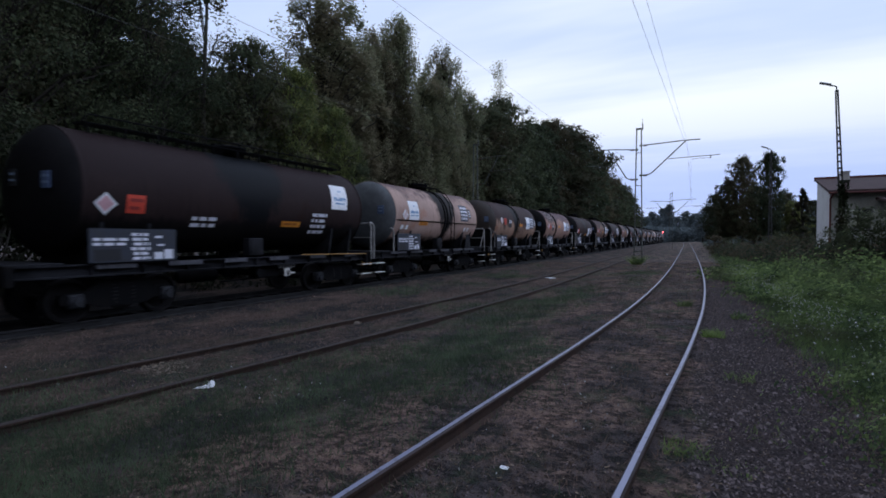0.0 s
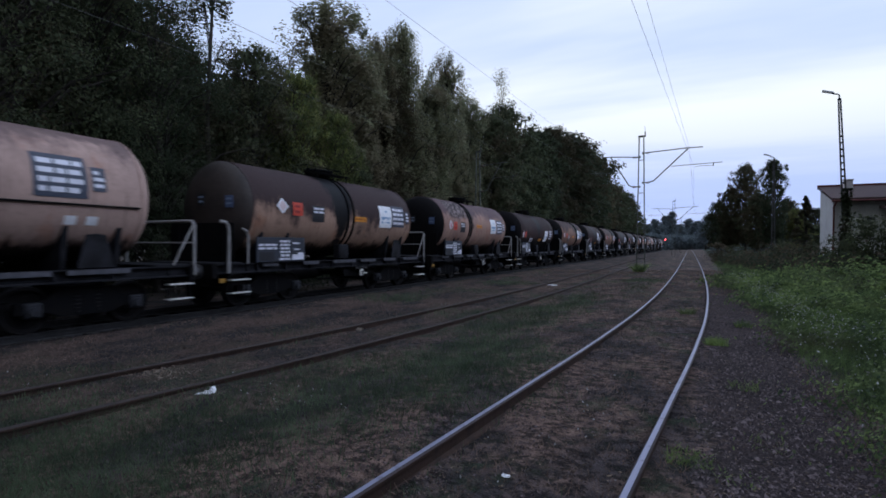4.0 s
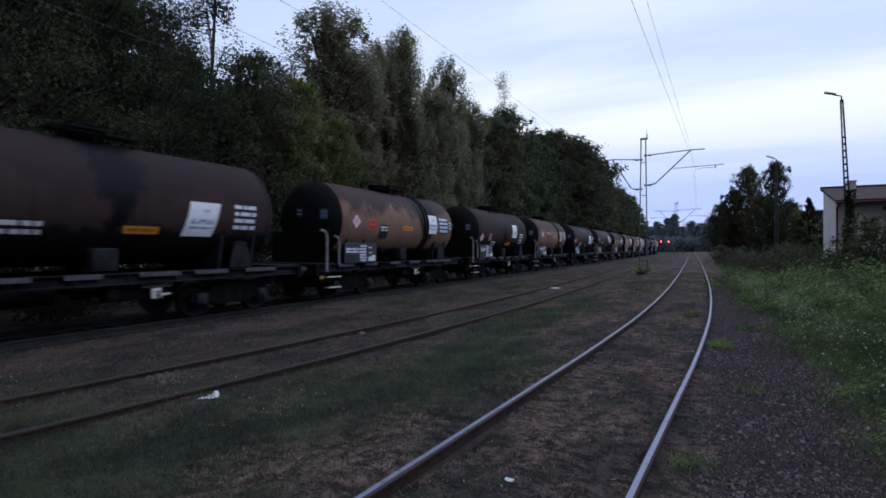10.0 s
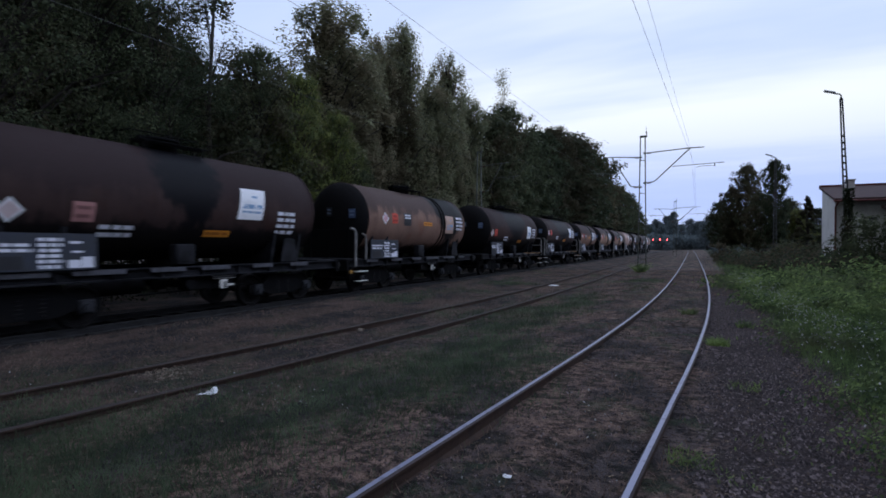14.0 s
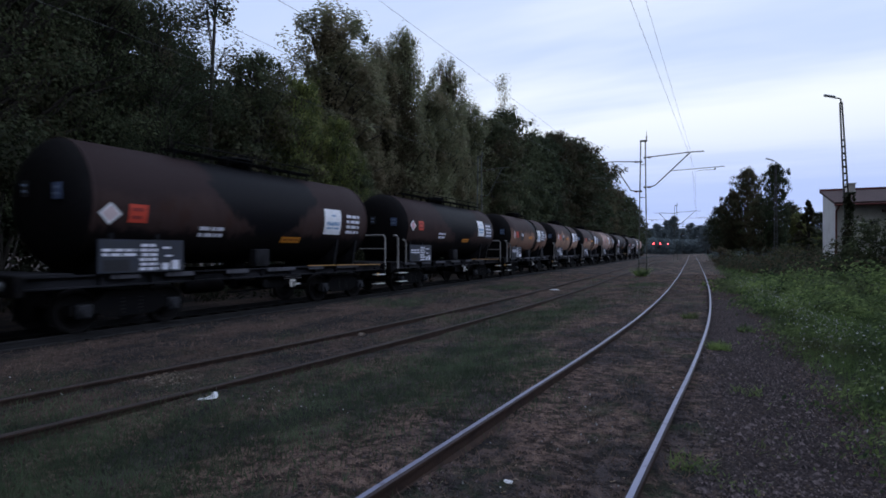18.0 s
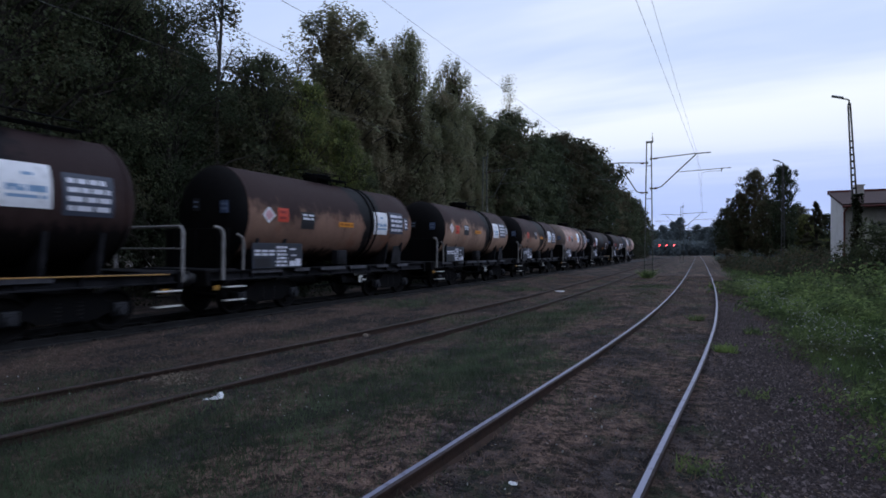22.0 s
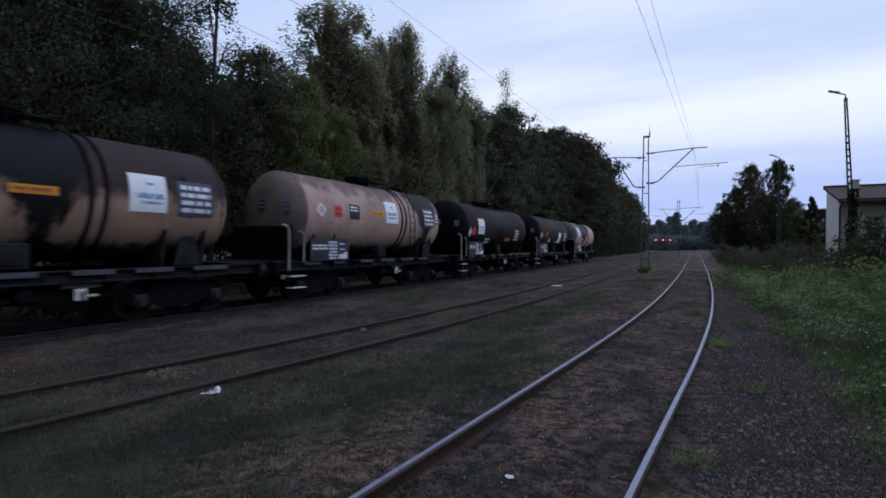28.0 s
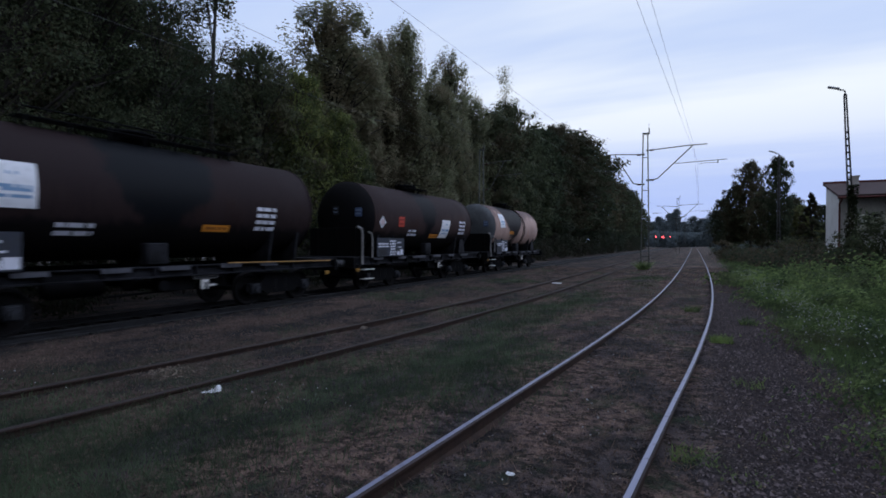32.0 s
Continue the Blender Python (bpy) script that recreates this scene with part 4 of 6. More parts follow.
def build_right_side():
    def put(kind, bearing, depth, h, label, wide=1.0, mat=LEAF_DARK, name="tree", category="tree", group="trees beyond the yard", variant=0):
        x, y = at_view(bearing, depth)
        plant_tree(kind, x, y, h, name, label, category, group, wide, mat, variant)
    leafy = "dark leafy tree beside the yard"
    put("mid", 0.570, 66, 9.6, leafy, 0.75)
    put("mid", 0.598, 64, 12.3, leafy, 0.62, LEAF, variant=1)
    put("mid", 0.652, 56, 11.5, leafy, 0.5)
    put("mid", 0.625, 60, 8.2, "tree with rusty autumn leaves", 0.9, LEAF)
    put("mid", 0.545, 80, 9.0, leafy, 0.9, LEAF_DARK, variant=1)
    put("mid", 0.68, 62, 7.5, leafy, 0.9, LEAF)
    put("mid", 0.70, 60, 6.2, "tree with rusty autumn leaves", 1.0, LEAF_YELLOW)
    put("conifer", 0.716, 52, 6.6, "dark narrow conifer beside the yard", 1.5, LEAF_DARK)
    put("mid", 0.735, 62, 6.4, leafy, 1.1, LEAF_DARK)
    # far woods that close the view along the line
    far = "distant hazy tree at the end of the line"
    for bearing, depth, h, wide in ((0.405, 300, 15, 1.3), (0.42, 320, 19, 0.9), (0.433, 290, 14, 1.3), (0.452, 260, 20, 0.6), (0.468, 300, 15, 1.2), (0.485, 310, 19, 0.8),
                                    (0.503, 280, 16, 1.2), (0.52, 200, 12, 1.3), (0.535, 150, 11, 1.4), (0.395, 330, 16, 1.4), (0.555, 120, 10, 1.3), (0.44, 330, 22, 0.7)):
        put("deep", bearing, depth, h, far, wide, LEAF_HAZE, group="far woods")
    for k, bearing in enumerate(np.arange(0.38, 0.98, 0.028)):
        put("bush", bearing, 36 + 26 * max(0, 0.68 - bearing) / 0.2 + 3 * math.sin(k * 2.1), 1.7 + 0.45 * math.sin(k * 1.3), "low rambling brownish shrub beyond the meadow", 1.4, (WEED_BROWN, LEAF)[k % 2], "shrub", "shrub",
            "shrubs beyond the meadow", k % 2) if bearing > 0.53 else None
    for k, (bearing, depth, h) in enumerate(((0.83, 25.5, 3.3), (0.87, 25, 3.1), (0.91, 27, 3.5), (0.79, 28.5, 2.4), (0.95, 25, 3.2))):
        put("bush", bearing, depth, h, "large flowering bush before the house", 0.95, LEAF, "bush", "bush", "bushes by the house", k % 2)
    rng = np.random.default_rng(8)
    bloom = []
    for k in range(90):
        b = rng.uniform(0.80, 0.96)
        x, y = at_view(b, 24.6 + rng.uniform(-0.5, 1.5))
        bloom.append(rng.normal(size=(9, 3)) * (0.16, 0.16, 0.05) + (x, y, 2.3 + 0.9 * rng.uniform()))
    thing("white_blossom", "pale blossom sprays on the bush by the house", "blossom", kind="stuff",
          me=quads_mesh("white_blossom", leaf_cards(np.concatenate(bloom), 0.05, rng), plain("cream_blossom", (0.42, 0.42, 0.34), 0.8)))
    x, y = at_view(0.797, 30.6)
    a, z = rng.uniform(0, 2 * math.pi, 2600), 5.0 * rng.uniform(0, 1, 2600) ** 1.15
    r = (0.50 - 0.065 * z + 0.10 * np.sin(z * 3.1 + a * 2)) * np.sqrt(rng.uniform(0.3, 1, 2600))
    leaves = np.stack([x + r * np.cos(a), y + r * np.sin(a), ground_z(x, y) + z], 1)
    thing("ivy", "dark green ivy climbing the lamp post", "ivy", me=quads_mesh("ivy", leaf_cards(leaves, 0.09, rng, np.array((x, y, 2.0))), LEAF_DARK))
    # unseen trees added behind and beside the viewer to block low skylight
    for k in range(12):
        plant_tree("screen", -24 + 4.2 * k, -27 - 3 * (k % 2), 13.0, "tree", "unseen tree added behind to block low light", "tree", "trees round the yard", 1.3, LEAF_DARK, k % 2)
    for x, y, h in ((-5.6, -11, 12), (-4.6, -17, 12), (2.5, -10, 11), (6.5, -8.5, 11), (10.5, -8, 12), (14, -12, 12)):
        plant_tree("screen", x, y, h, "tree", "unseen tree added close behind to block light", "tree", "trees round the yard", 0.9, LEAF_DARK, 0)
    for x, y, h in ((12.5, -2, 9), (12.5, 3.5, 8), (14, 9, 8), (15.5, 15, 8)):
        plant_tree("screen", x, y, h, "tree", "unseen tree added close beside to block light", "tree", "trees round the yard", 0.9, LEAF_DARK, 1)
    for k in range(18):
        plant_tree("screen", 17 + 2.5 * (k % 2), -26 + 4.0 * k, 10.5 + 1.5 * (k % 3), "tree", "unseen tree added at the side to block low light", "tree", "trees round the yard", 1.25, LEAF_DARK, k % 2)


build_left_wood()
build_right_side()


def blades(n, xs, ys, height, width, keep, rng, lean=0.5):
    """Grass blades: single bent triangles standing on the ground."""
    x, y = rng.uniform(*xs, n), ys[0] + (ys[1] - ys[0]) * rng.uniform(0, 1, n) ** 1.7
    ok = np.array([keep(a, b) for a, b in zip(x, y)])
    x, y = x[ok], y[ok]
    z = np.array([ground_z(a, b) for a, b in zip(x, y)]) - 0.01
    m = len(x)
    a = rng.uniform(0, 2 * math.pi, m)
    h = height * rng.uniform(0.4, 1.3, m)
    wv = width * rng.uniform(0.6, 1.4, m) * (1 + y / 14)
    d = rng.normal(size=(m, 2)) * lean * h[:, None]
    base = np.stack([x, y, z], 1)
    side = np.stack([np.cos(a) * wv, np.sin(a) * wv, np.zeros(m)], 1)
    tip = base + np.stack([d[:, 0], d[:, 1], h], 1)
    return np.stack([base - side, base + side, tip], 1)


SPOTS = [(-6.2, 2.4, 0.8), (-7.6, 3.0, 0.8), (-5.0, 1.8, 0.8), (-3.7, 3.0, 0.9), (-3.5, 4.6, 0.9), (-3.2, 6.2, 0.8), (-2.9, 7.6, 0.7), (-3.7, 6.6, 1.0), (-3.3, 8.4, 1.1), (-4.3, 5.2, 0.9), (-4.0, 11.5, 1.2), (-4.3, 14.0, 1.4), (-3.7, 18.0, 1.2), (-9.3, 16.0, 1.3), (-5.0, 3.6, 0.9), (-4.9, 2.6, 0.7), (-8.6, 24.0, 1.2), (-2.9, 27, 1.2)]


def green_here(x, y):
    s = sum(math.exp(-((x - a) ** 2 + ((y - b) * 0.6) ** 2) / (r * r)) for a, b, r in SPOTS)
    return s + 0.9 * noise.noise((x * 0.7, y * 0.45, 9.0))


def off_rails(x, y):
    for tr in (right_track, middle_track):
        d = x - smoothed(tr, y)
        if abs(abs(d) - 0.7525) < 0.07:
            return False
    return True


def build_grass():
    rng = np.random.default_rng(21)
    dry = leaf_paint("dry_grass", (0.35, 0.24, 0.19), (0.085, 0.064, 0.055))
    short = leaf_paint("short_grass", (0.16, 0.215, 0.125), (0.055, 0.078, 0.048))

    def brown(x, y):
        return off_rails(x, y) and abs(x + 12.5) > 1.9 and not (0.0 < x - 0.04 * noise.noise((x, y, 0)) < 1.1 and y < 20) and rng.uniform() < 0.75 - 0.4 * green_here(x, y)

    def green(x, y):
        return off_rails(x, y) and rng.uniform() < green_here(x, y) - 0.12

    q = blades(110000, (-11.0, 1.4), (1.6, 40), 0.06, 0.0035, brown, rng, 0.9)
    thing("dry_grass", "short dry brown grass between the tracks", "grass", kind="stuff", me=quads_mesh("dry_grass", q, dry))
    q = blades(110000, (-10.5, -0.8), (1.6, 36), 0.11, 0.0035, green, rng, 0.5)
    thing("green_grass", "patches of green grass between the tracks", "grass", kind="stuff", me=quads_mesh("green_grass", q, short))
    # wispy taller grass stands in the greenest patches
    q = blades(34000, (-6.6, -1.7), (1.8, 18), 0.15, 0.002, lambda x, y: off_rails(x, y) and rng.uniform() < 0.8 * green_here(x, y) - 0.5, rng, 0.5)
    thing("tall_grass", "wispy taller green grass between the tracks", "grass", kind="stuff", me=quads_mesh("tall_grass", q, short))
    # meadow at the right
    edge = lambda y: 1.5 + 0.55 * noise.noise((0.0, y * 0.45, 2.0)) + 0.25 * noise.noise((3.0, y * 1.9, 2.0))
    meadow = lambda x, y: x > edge(y) + 0.25 * rng.uniform(-1, 1) and x < 0.9 * y + 1.5
    q = np.concatenate([blades(60000, (0.8, 16), (2.5, 60), 0.22, 0.005, meadow, rng, 0.8), blades(46000, (0.9, 6), (3.2, 20), 0.26, 0.0026, meadow, rng, 0.6)])
    thing("meadow_grass", "lush green meadow grass beside the gravel", "grass", kind="stuff", me=quads_mesh("meadow_grass", q, leaf_paint("meadow_blade", (0.19, 0.27, 0.10), (0.050, 0.076, 0.036), (0.16, 0.15, 0.08))))
    # broad-leaved weeds in mounds, taller away from the gravel
    pts, hubs = [], []
    for k in range(1700):
        x, y = 1.2 + 12.5 * rng.uniform() ** 1.4, 2.8 + 30 * rng.uniform() ** 1.4
        tall = noise.noise((x * 0.55, y * 0.4, 3.0))
        if not meadow(x, y) or tall < -0.02:
            continue
        m = int(rng.uniform(50, 110))
        r = rng.uniform(0.14, 0.36) * (1 + y / 30)
        h = rng.uniform(0.12, 0.26) * (1 + 1.8 * max(0, tall)) * min(1.6, 0.7 + 0.3 * (x - edge(y)))
        g = ground_z(x, y)
        p = rng.normal(size=(m, 3)) * (r, r, h)
        p[:, 2] = np.abs(p[:, 2]) * np.exp(-(p[:, 0] ** 2 + p[:, 1] ** 2) / (2.4 * r * r)) + 0.02
        pts.append(p + (x, y, g + 0.02))
        hubs.append(np.tile((x, y, g - 0.15), (m, 1)))
    pts, hubs = np.concatenate(pts), np.concatenate(hubs)
    thing("weeds", "tangled green weeds in mounds beside the gravel walk", "weeds", kind="stuff",
          me=quads_mesh("weeds", leaf_cards(pts, 0.008 + 0.0028 * np.clip(pts[:, 1], 0, 26), rng, np.array((6.0, 10.0, -6.0)), hubs), LEAF_WEED))
    # white flower heads
    fl = []
    for k in range(1100):
        x, y = 1.35 + rng.exponential(1.4), 3.2 + 26 * rng.uniform() ** 1.2
        if not meadow(x - 0.1, y) or noise.noise((x * 0.45, y * 0.22, 5.0)) < -0.05:
            continue
        m = rng.integers(2, 8)
        fl.append(rng.normal(size=(m, 3)) * (0.16, 0.22, 0.07) + (x, y, ground_z(x, y) + 0.32))
    fl = np.concatenate(fl)
    thing("white_flowers", "small white wildflowers over the weeds", "flowers", kind="stuff",
          me=quads_mesh("white_flowers", leaf_cards(fl, 0.017, rng), plain("petal", (0.5, 0.5, 0.5), 0.7)))
    # tufts growing at the rail and on the gravel
    tuft = []
    for x, y, h, m in ((-0.06, 4.6, 0.045, 150), (0.28, 4.35, 0.03, 60), (0.28, 10.0, 0.08, 260), (0.55, 5.3, 0.03, 60), (-0.1, 3.6, 0.03, 60), (0.5, 7.2, 0.06, 60), (-0.25, 14.5, 0.12, 100),
                       (-3.6, 37.7, 0.4, 260), (-3.9, 38.3, 0.35, 200), (0.85, 12.5, 0.1, 90)):
        b = blades(m, (x - 0.16, x + 0.16), (y - 0.2, y + 0.2), h * 1.5, 0.006, lambda a, b: True, rng, 0.7)
        tuft.append(b)
    thing("grass_tufts", "green tufts at the rail and on the gravel", "grass", kind="stuff", me=quads_mesh("grass_tufts", np.concatenate(tuft), LEAF_WEED))


build_grass()


def build_litter():
    """Dead leaves, straw and crumbs lying flat on the soil, joined."""
    rng = np.random.default_rng(41)
    n = 70000
    x, y = rng.uniform(-11, 1.7, n), 1.8 + 24 * rng.uniform(0, 1, n) ** 1.9
    keep = np.array([off_rails(a, b) for a, b in zip(x, y)])
    x, y = x[keep], y[keep]
    p = np.stack([x, y, np.array([ground_z(a, b) for a, b in zip(x, y)]) + 0.006], 1)
    q = leaf_cards(p, 0.014, rng)
    q[:, :, 2] = p[:, None, 2] + (q[:, :, 2] - p[:, None, 2]) * 0.35
    thing("ground_litter", "dead leaves and straw crumbs on the soil", "leaf litter", kind="stuff", me=quads_mesh("ground_litter", q, LITTER))


def litter_paint():
    m, n = material("litter")
    island = n.add("NewGeometry").outputs["Random Per Island"]
    col = n.mix(n.step(island, 0.0, 0.6), (0.022, 0.018, 0.016), (0.105, 0.075, 0.055))
    finish(n, n.mix(n.step(island, 0.8, 1.0), col, (0.34, 0.26, 0.19)), 0.9, spec=0.15)
    return m


LITTER = litter_paint()
build_litter()


def build_gravel():
    """Loose stones of the walk and of the ballast shoulders, joined."""
    rng = np.random.default_rng(5)
    shape = np.array([(1, 0, 0.1), (0.2, 0.9, 0), (-0.8, 0.5, 0.1), (-0.7, -0.6, 0), (0.3, -0.9, 0.1), (0.1, 0.1, 0.8)])
    tri = np.array([(0, 1, 5), (1, 2, 5), (2, 3, 5), (3, 4, 5), (4, 0, 5)])

    def stones(n, xs, ys, size):
        x, y = rng.uniform(*xs, n), ys[0] + (ys[1] - ys[0]) * rng.uniform(0, 1, n) ** 1.6
        out = []
        for a, b in zip(x, y):
            t, s = rng.uniform(0, 6.28), size * rng.uniform(0.4, 1.5)
            c, d = math.cos(t) * s, math.sin(t) * s
            p = shape @ np.array([(c, d, 0), (-d, c * 0.8, 0), (0, 0, s * 0.8)]) + (a, b, ground_z(a, b) - 0.004)
            out.append(p[tri])
        return np.concatenate(out)

    q = np.concatenate([stones(22000, (-0.02, 1.6), (2.2, 20), 0.017), stones(2200, (0.0, 1.6), (2.2, 14), 0.030), stones(2600, (-2.6, 0.1), (2.2, 12), 0.018)])
    thing("gravel", "dark loose gravel along the rail", "gravel", kind="stuff", me=quads_mesh("gravel", q, LOOSE_STONE))
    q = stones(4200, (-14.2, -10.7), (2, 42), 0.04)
    thing("ballast", "ballast coloured as in shade under the freight track", "gravel", kind="stuff", me=quads_mesh("ballast", q, STONE))


build_gravel()


def crumple(name, label, x, y, lumps, mat, seed=1):
    """Crumpled sheet or stone: a few creased lumps melted together; lumps: (dx, dy, half sizes)."""
    rng = np.random.default_rng(seed)
    bm = bmesh.new()
    for dx, dy, sx, sy, sz in lumps:
        made = bmesh.ops.create_icosphere(bm, subdivisions=2, radius=1.0)["verts"]
        for v in made:
            k = 0.45 + 0.8 * rng.uniform()
            v.co = Vector((v.co.x * sx * k + dx, v.co.y * sy * k + dy, max(-0.2, v.co.z) * sz * (0.3 + 0.9 * rng.uniform()) + sz * 0.3))
    return thing(name, label, "litter", me=mesh_from(name, bm, mat), at=(x, y, ground_z(x, y) + 0.004))


crumple("crumpled_bag", "crumpled white plastic bag beside the rail", -5.40, 4.28, [(0.05, 0.04, 0.055, 0.05, 0.07), (0.0, 0.0, 0.06, 0.04, 0.03), (-0.06, -0.05, 0.05, 0.04, 0.02)], PAPER_WHITE, 2)
crumple("paper_scrap", "small white paper scrap between the rails", -1.28, 3.62, [(0, 0, 0.035, 0.028, 0.014)], PAPER_WHITE, 4)
crumple("paper_scrap", "flat pale sheet lying on the disused track", -6.14, 23.7, [(0, 0, 0.26, 0.34, 0.03)], PAPER_WHITE, 5)
crumple("stone", "pale stone lying in the disused track", -6.7, 9.2, [(0, 0, 0.12, 0.1, 0.05)], worn("sandstone", (0.26, 0.21, 0.17)), 7)


def build_scatter():
    """Broken pale straw and crumbs lying loose between the rails, and scattered specks of white petals."""
    rng = np.random.default_rng(61)
    x, y = -6.9 + rng.normal(size=420) * 0.30, 4.75 + rng.normal(size=420) * 0.16
    p = np.stack([x, y, np.array([ground_z(a, b) for a, b in zip(x, y)]) + 0.02], 1)
    q = leaf_cards(p, 0.022, rng)
    q[:, :, 2] = p[:, None, 2] + (q[:, :, 2] - p[:, None, 2]) * 0.4
    thing("straw_scatter", "pale broken straw lying between the rusty rails", "straw", kind="stuff", me=quads_mesh("straw_scatter", q, plain("pale_straw", (0.21, 0.165, 0.13), 0.9)))
    pts = []
    for cx, cy, sx, sy, m in ((-4.6, 4.6, 0.5, 0.3, 40), (-1.0, 5.4, 0.25, 0.8, 30), (-1.4, 8.5, 0.4, 2.0, 26), (-7.5, 3.6, 0.8, 0.4, 16), (-5.2, 13.5, 2.5, 3.0, 40), (-0.6, 3.6, 0.3, 0.5, 14)):
        pts.append(np.stack([cx + rng.normal(size=m) * sx, cy + rng.normal(size=m) * sy, np.full(m, 0.05)], 1))
    pts = np.concatenate(pts)
    keep = np.array([off_rails(a, b) for a, b, _ in pts])
    pts = pts[keep]
    pts[:, 2] += np.array([ground_z(a, b) for a, b, _ in pts])
    thing("petals", "tiny white daisies and crumbs in the grass", "flowers", kind="stuff", me=quads_mesh("petals", leaf_cards(pts, 0.012, rng), plain("petal", (0.5, 0.5, 0.5), 0.7)))


build_scatter()


def build_scrub():
    """Rough dark scrub between the meadow and the trees, joined."""
    rng = np.random.default_rng(77)
    for name, label, mat, count in (("scrub", "rough brownish scrub between meadow and trees", WEED_BROWN, 330), ("brambles", "dark green brambles between meadow and trees", LEAF_DARK, 380)):
        pts, hubs = [], []
        for k in range(count):
            b = rng.uniform(0.47, 1.05)
            near = float(np.interp(b, (0.47, 0.5, 0.56, 0.62, 0.7, 0.8, 1.05), (95, 72, 47, 35, 28, 24.5, 22)))
            x, y = at_view(b, near + 26 * rng.uniform() ** 1.3)
            if x < smoothed(right_track, y) + 3.2:
                continue
            s = rng.uniform(0.35, 0.9)
            m = 60
            p = rng.normal(size=(m, 3)) * (s, s, s * 0.75)
            p[:, 2] = np.abs(p[:, 2])
            pts.append(p + (x, y, ground_z(x, y)))
            hubs.append(np.tile((x, y, ground_z(x, y) - 0.3), (m, 1)))
        pts, hubs = np.concatenate(pts), np.concatenate(hubs)
        thing(name, label, "scrub", kind="stuff", me=quads_mesh(name, leaf_cards(pts, 0.11, rng, np.array((20.0, 60.0, -20.0)), hubs), mat))


build_scrub()


def build_far_woods():
    """Low hazy woods round the far end of the yard, joined."""
    rng = np.random.default_rng(33)
    pts = []
    for bearing in np.arange(0.30, 1.05, 0.004):
        depth = rng.uniform(238, 256) if bearing < 0.56 else rng.uniform(110, 130)
        x, y = at_view(bearing, depth)
        h = (6.5 if bearing < 0.56 else 5.0) * rng.uniform(0.7, 1.2)
        m = 90
        pts.append(rng.uniform(-1, 1, size=(m, 3)) * (3.0, 3.0, h / 2) + (x, y, h / 2))
    thing("far_woods", "low hazy woods beyond the yard", "woods", kind="stuff", me=quads_mesh("far_woods", leaf_cards(np.concatenate(pts), 0.9, rng), LEAF_HAZE))


build_far_woods()

# ---- tank wagons ----
TANK_R, TANK_Z = 1.405, 2.785
SHARED = {}


def shared(key, make, mats, angle=40):
    """Mesh data built once and shared between alike parts."""
    if key not in SHARED:
        bm = bmesh.new()
        make(bm)
        SHARED[key] = smooth(mesh_from(key if isinstance(key, str) else key[0], bm, mats), angle)
    return SHARED[key]


def skin(y, z, off=0.012):
    """Point on the tank's near flank at the length y and height z."""
    a = math.asin(max(-0.98, min(0.98, (z - TANK_Z) / TANK_R)))
    return Vector(((TANK_R + off) * math.cos(a), y, TANK_Z + (TANK_R + off) * math.sin(a)))


def sheet(bm, y0, y1, z0, z1, off=0.012, mat=0, n=5):
    rows = [[bm.verts.new(skin(y, z0 + (z1 - z0) * k / n, off)) for y in (y0, y1)] for k in range(n + 1)]
    for a, b in zip(rows, rows[1:]):
        bm.faces.new((a[0], a[1], b[1], b[0])).material_index = mat


def text_lines(bm, y0, y1, z0, z1, count, rng, mat, off=0.018):
    """Rows of plain bars where the lettering cannot be read."""
    pitch = (z1 - z0) / count
    for k in range(count):
        z = z0 + pitch * (k + 0.22)
        y = y0
        while y < y1 - 0.04:
            w_ = min(rng.uniform(0.10, 0.34), y1 - y)
            sheet(bm, y, y + w_, z, z + pitch * 0.56, off, mat, 2)
            y += w_ + rng.uniform(0.03, 0.07)


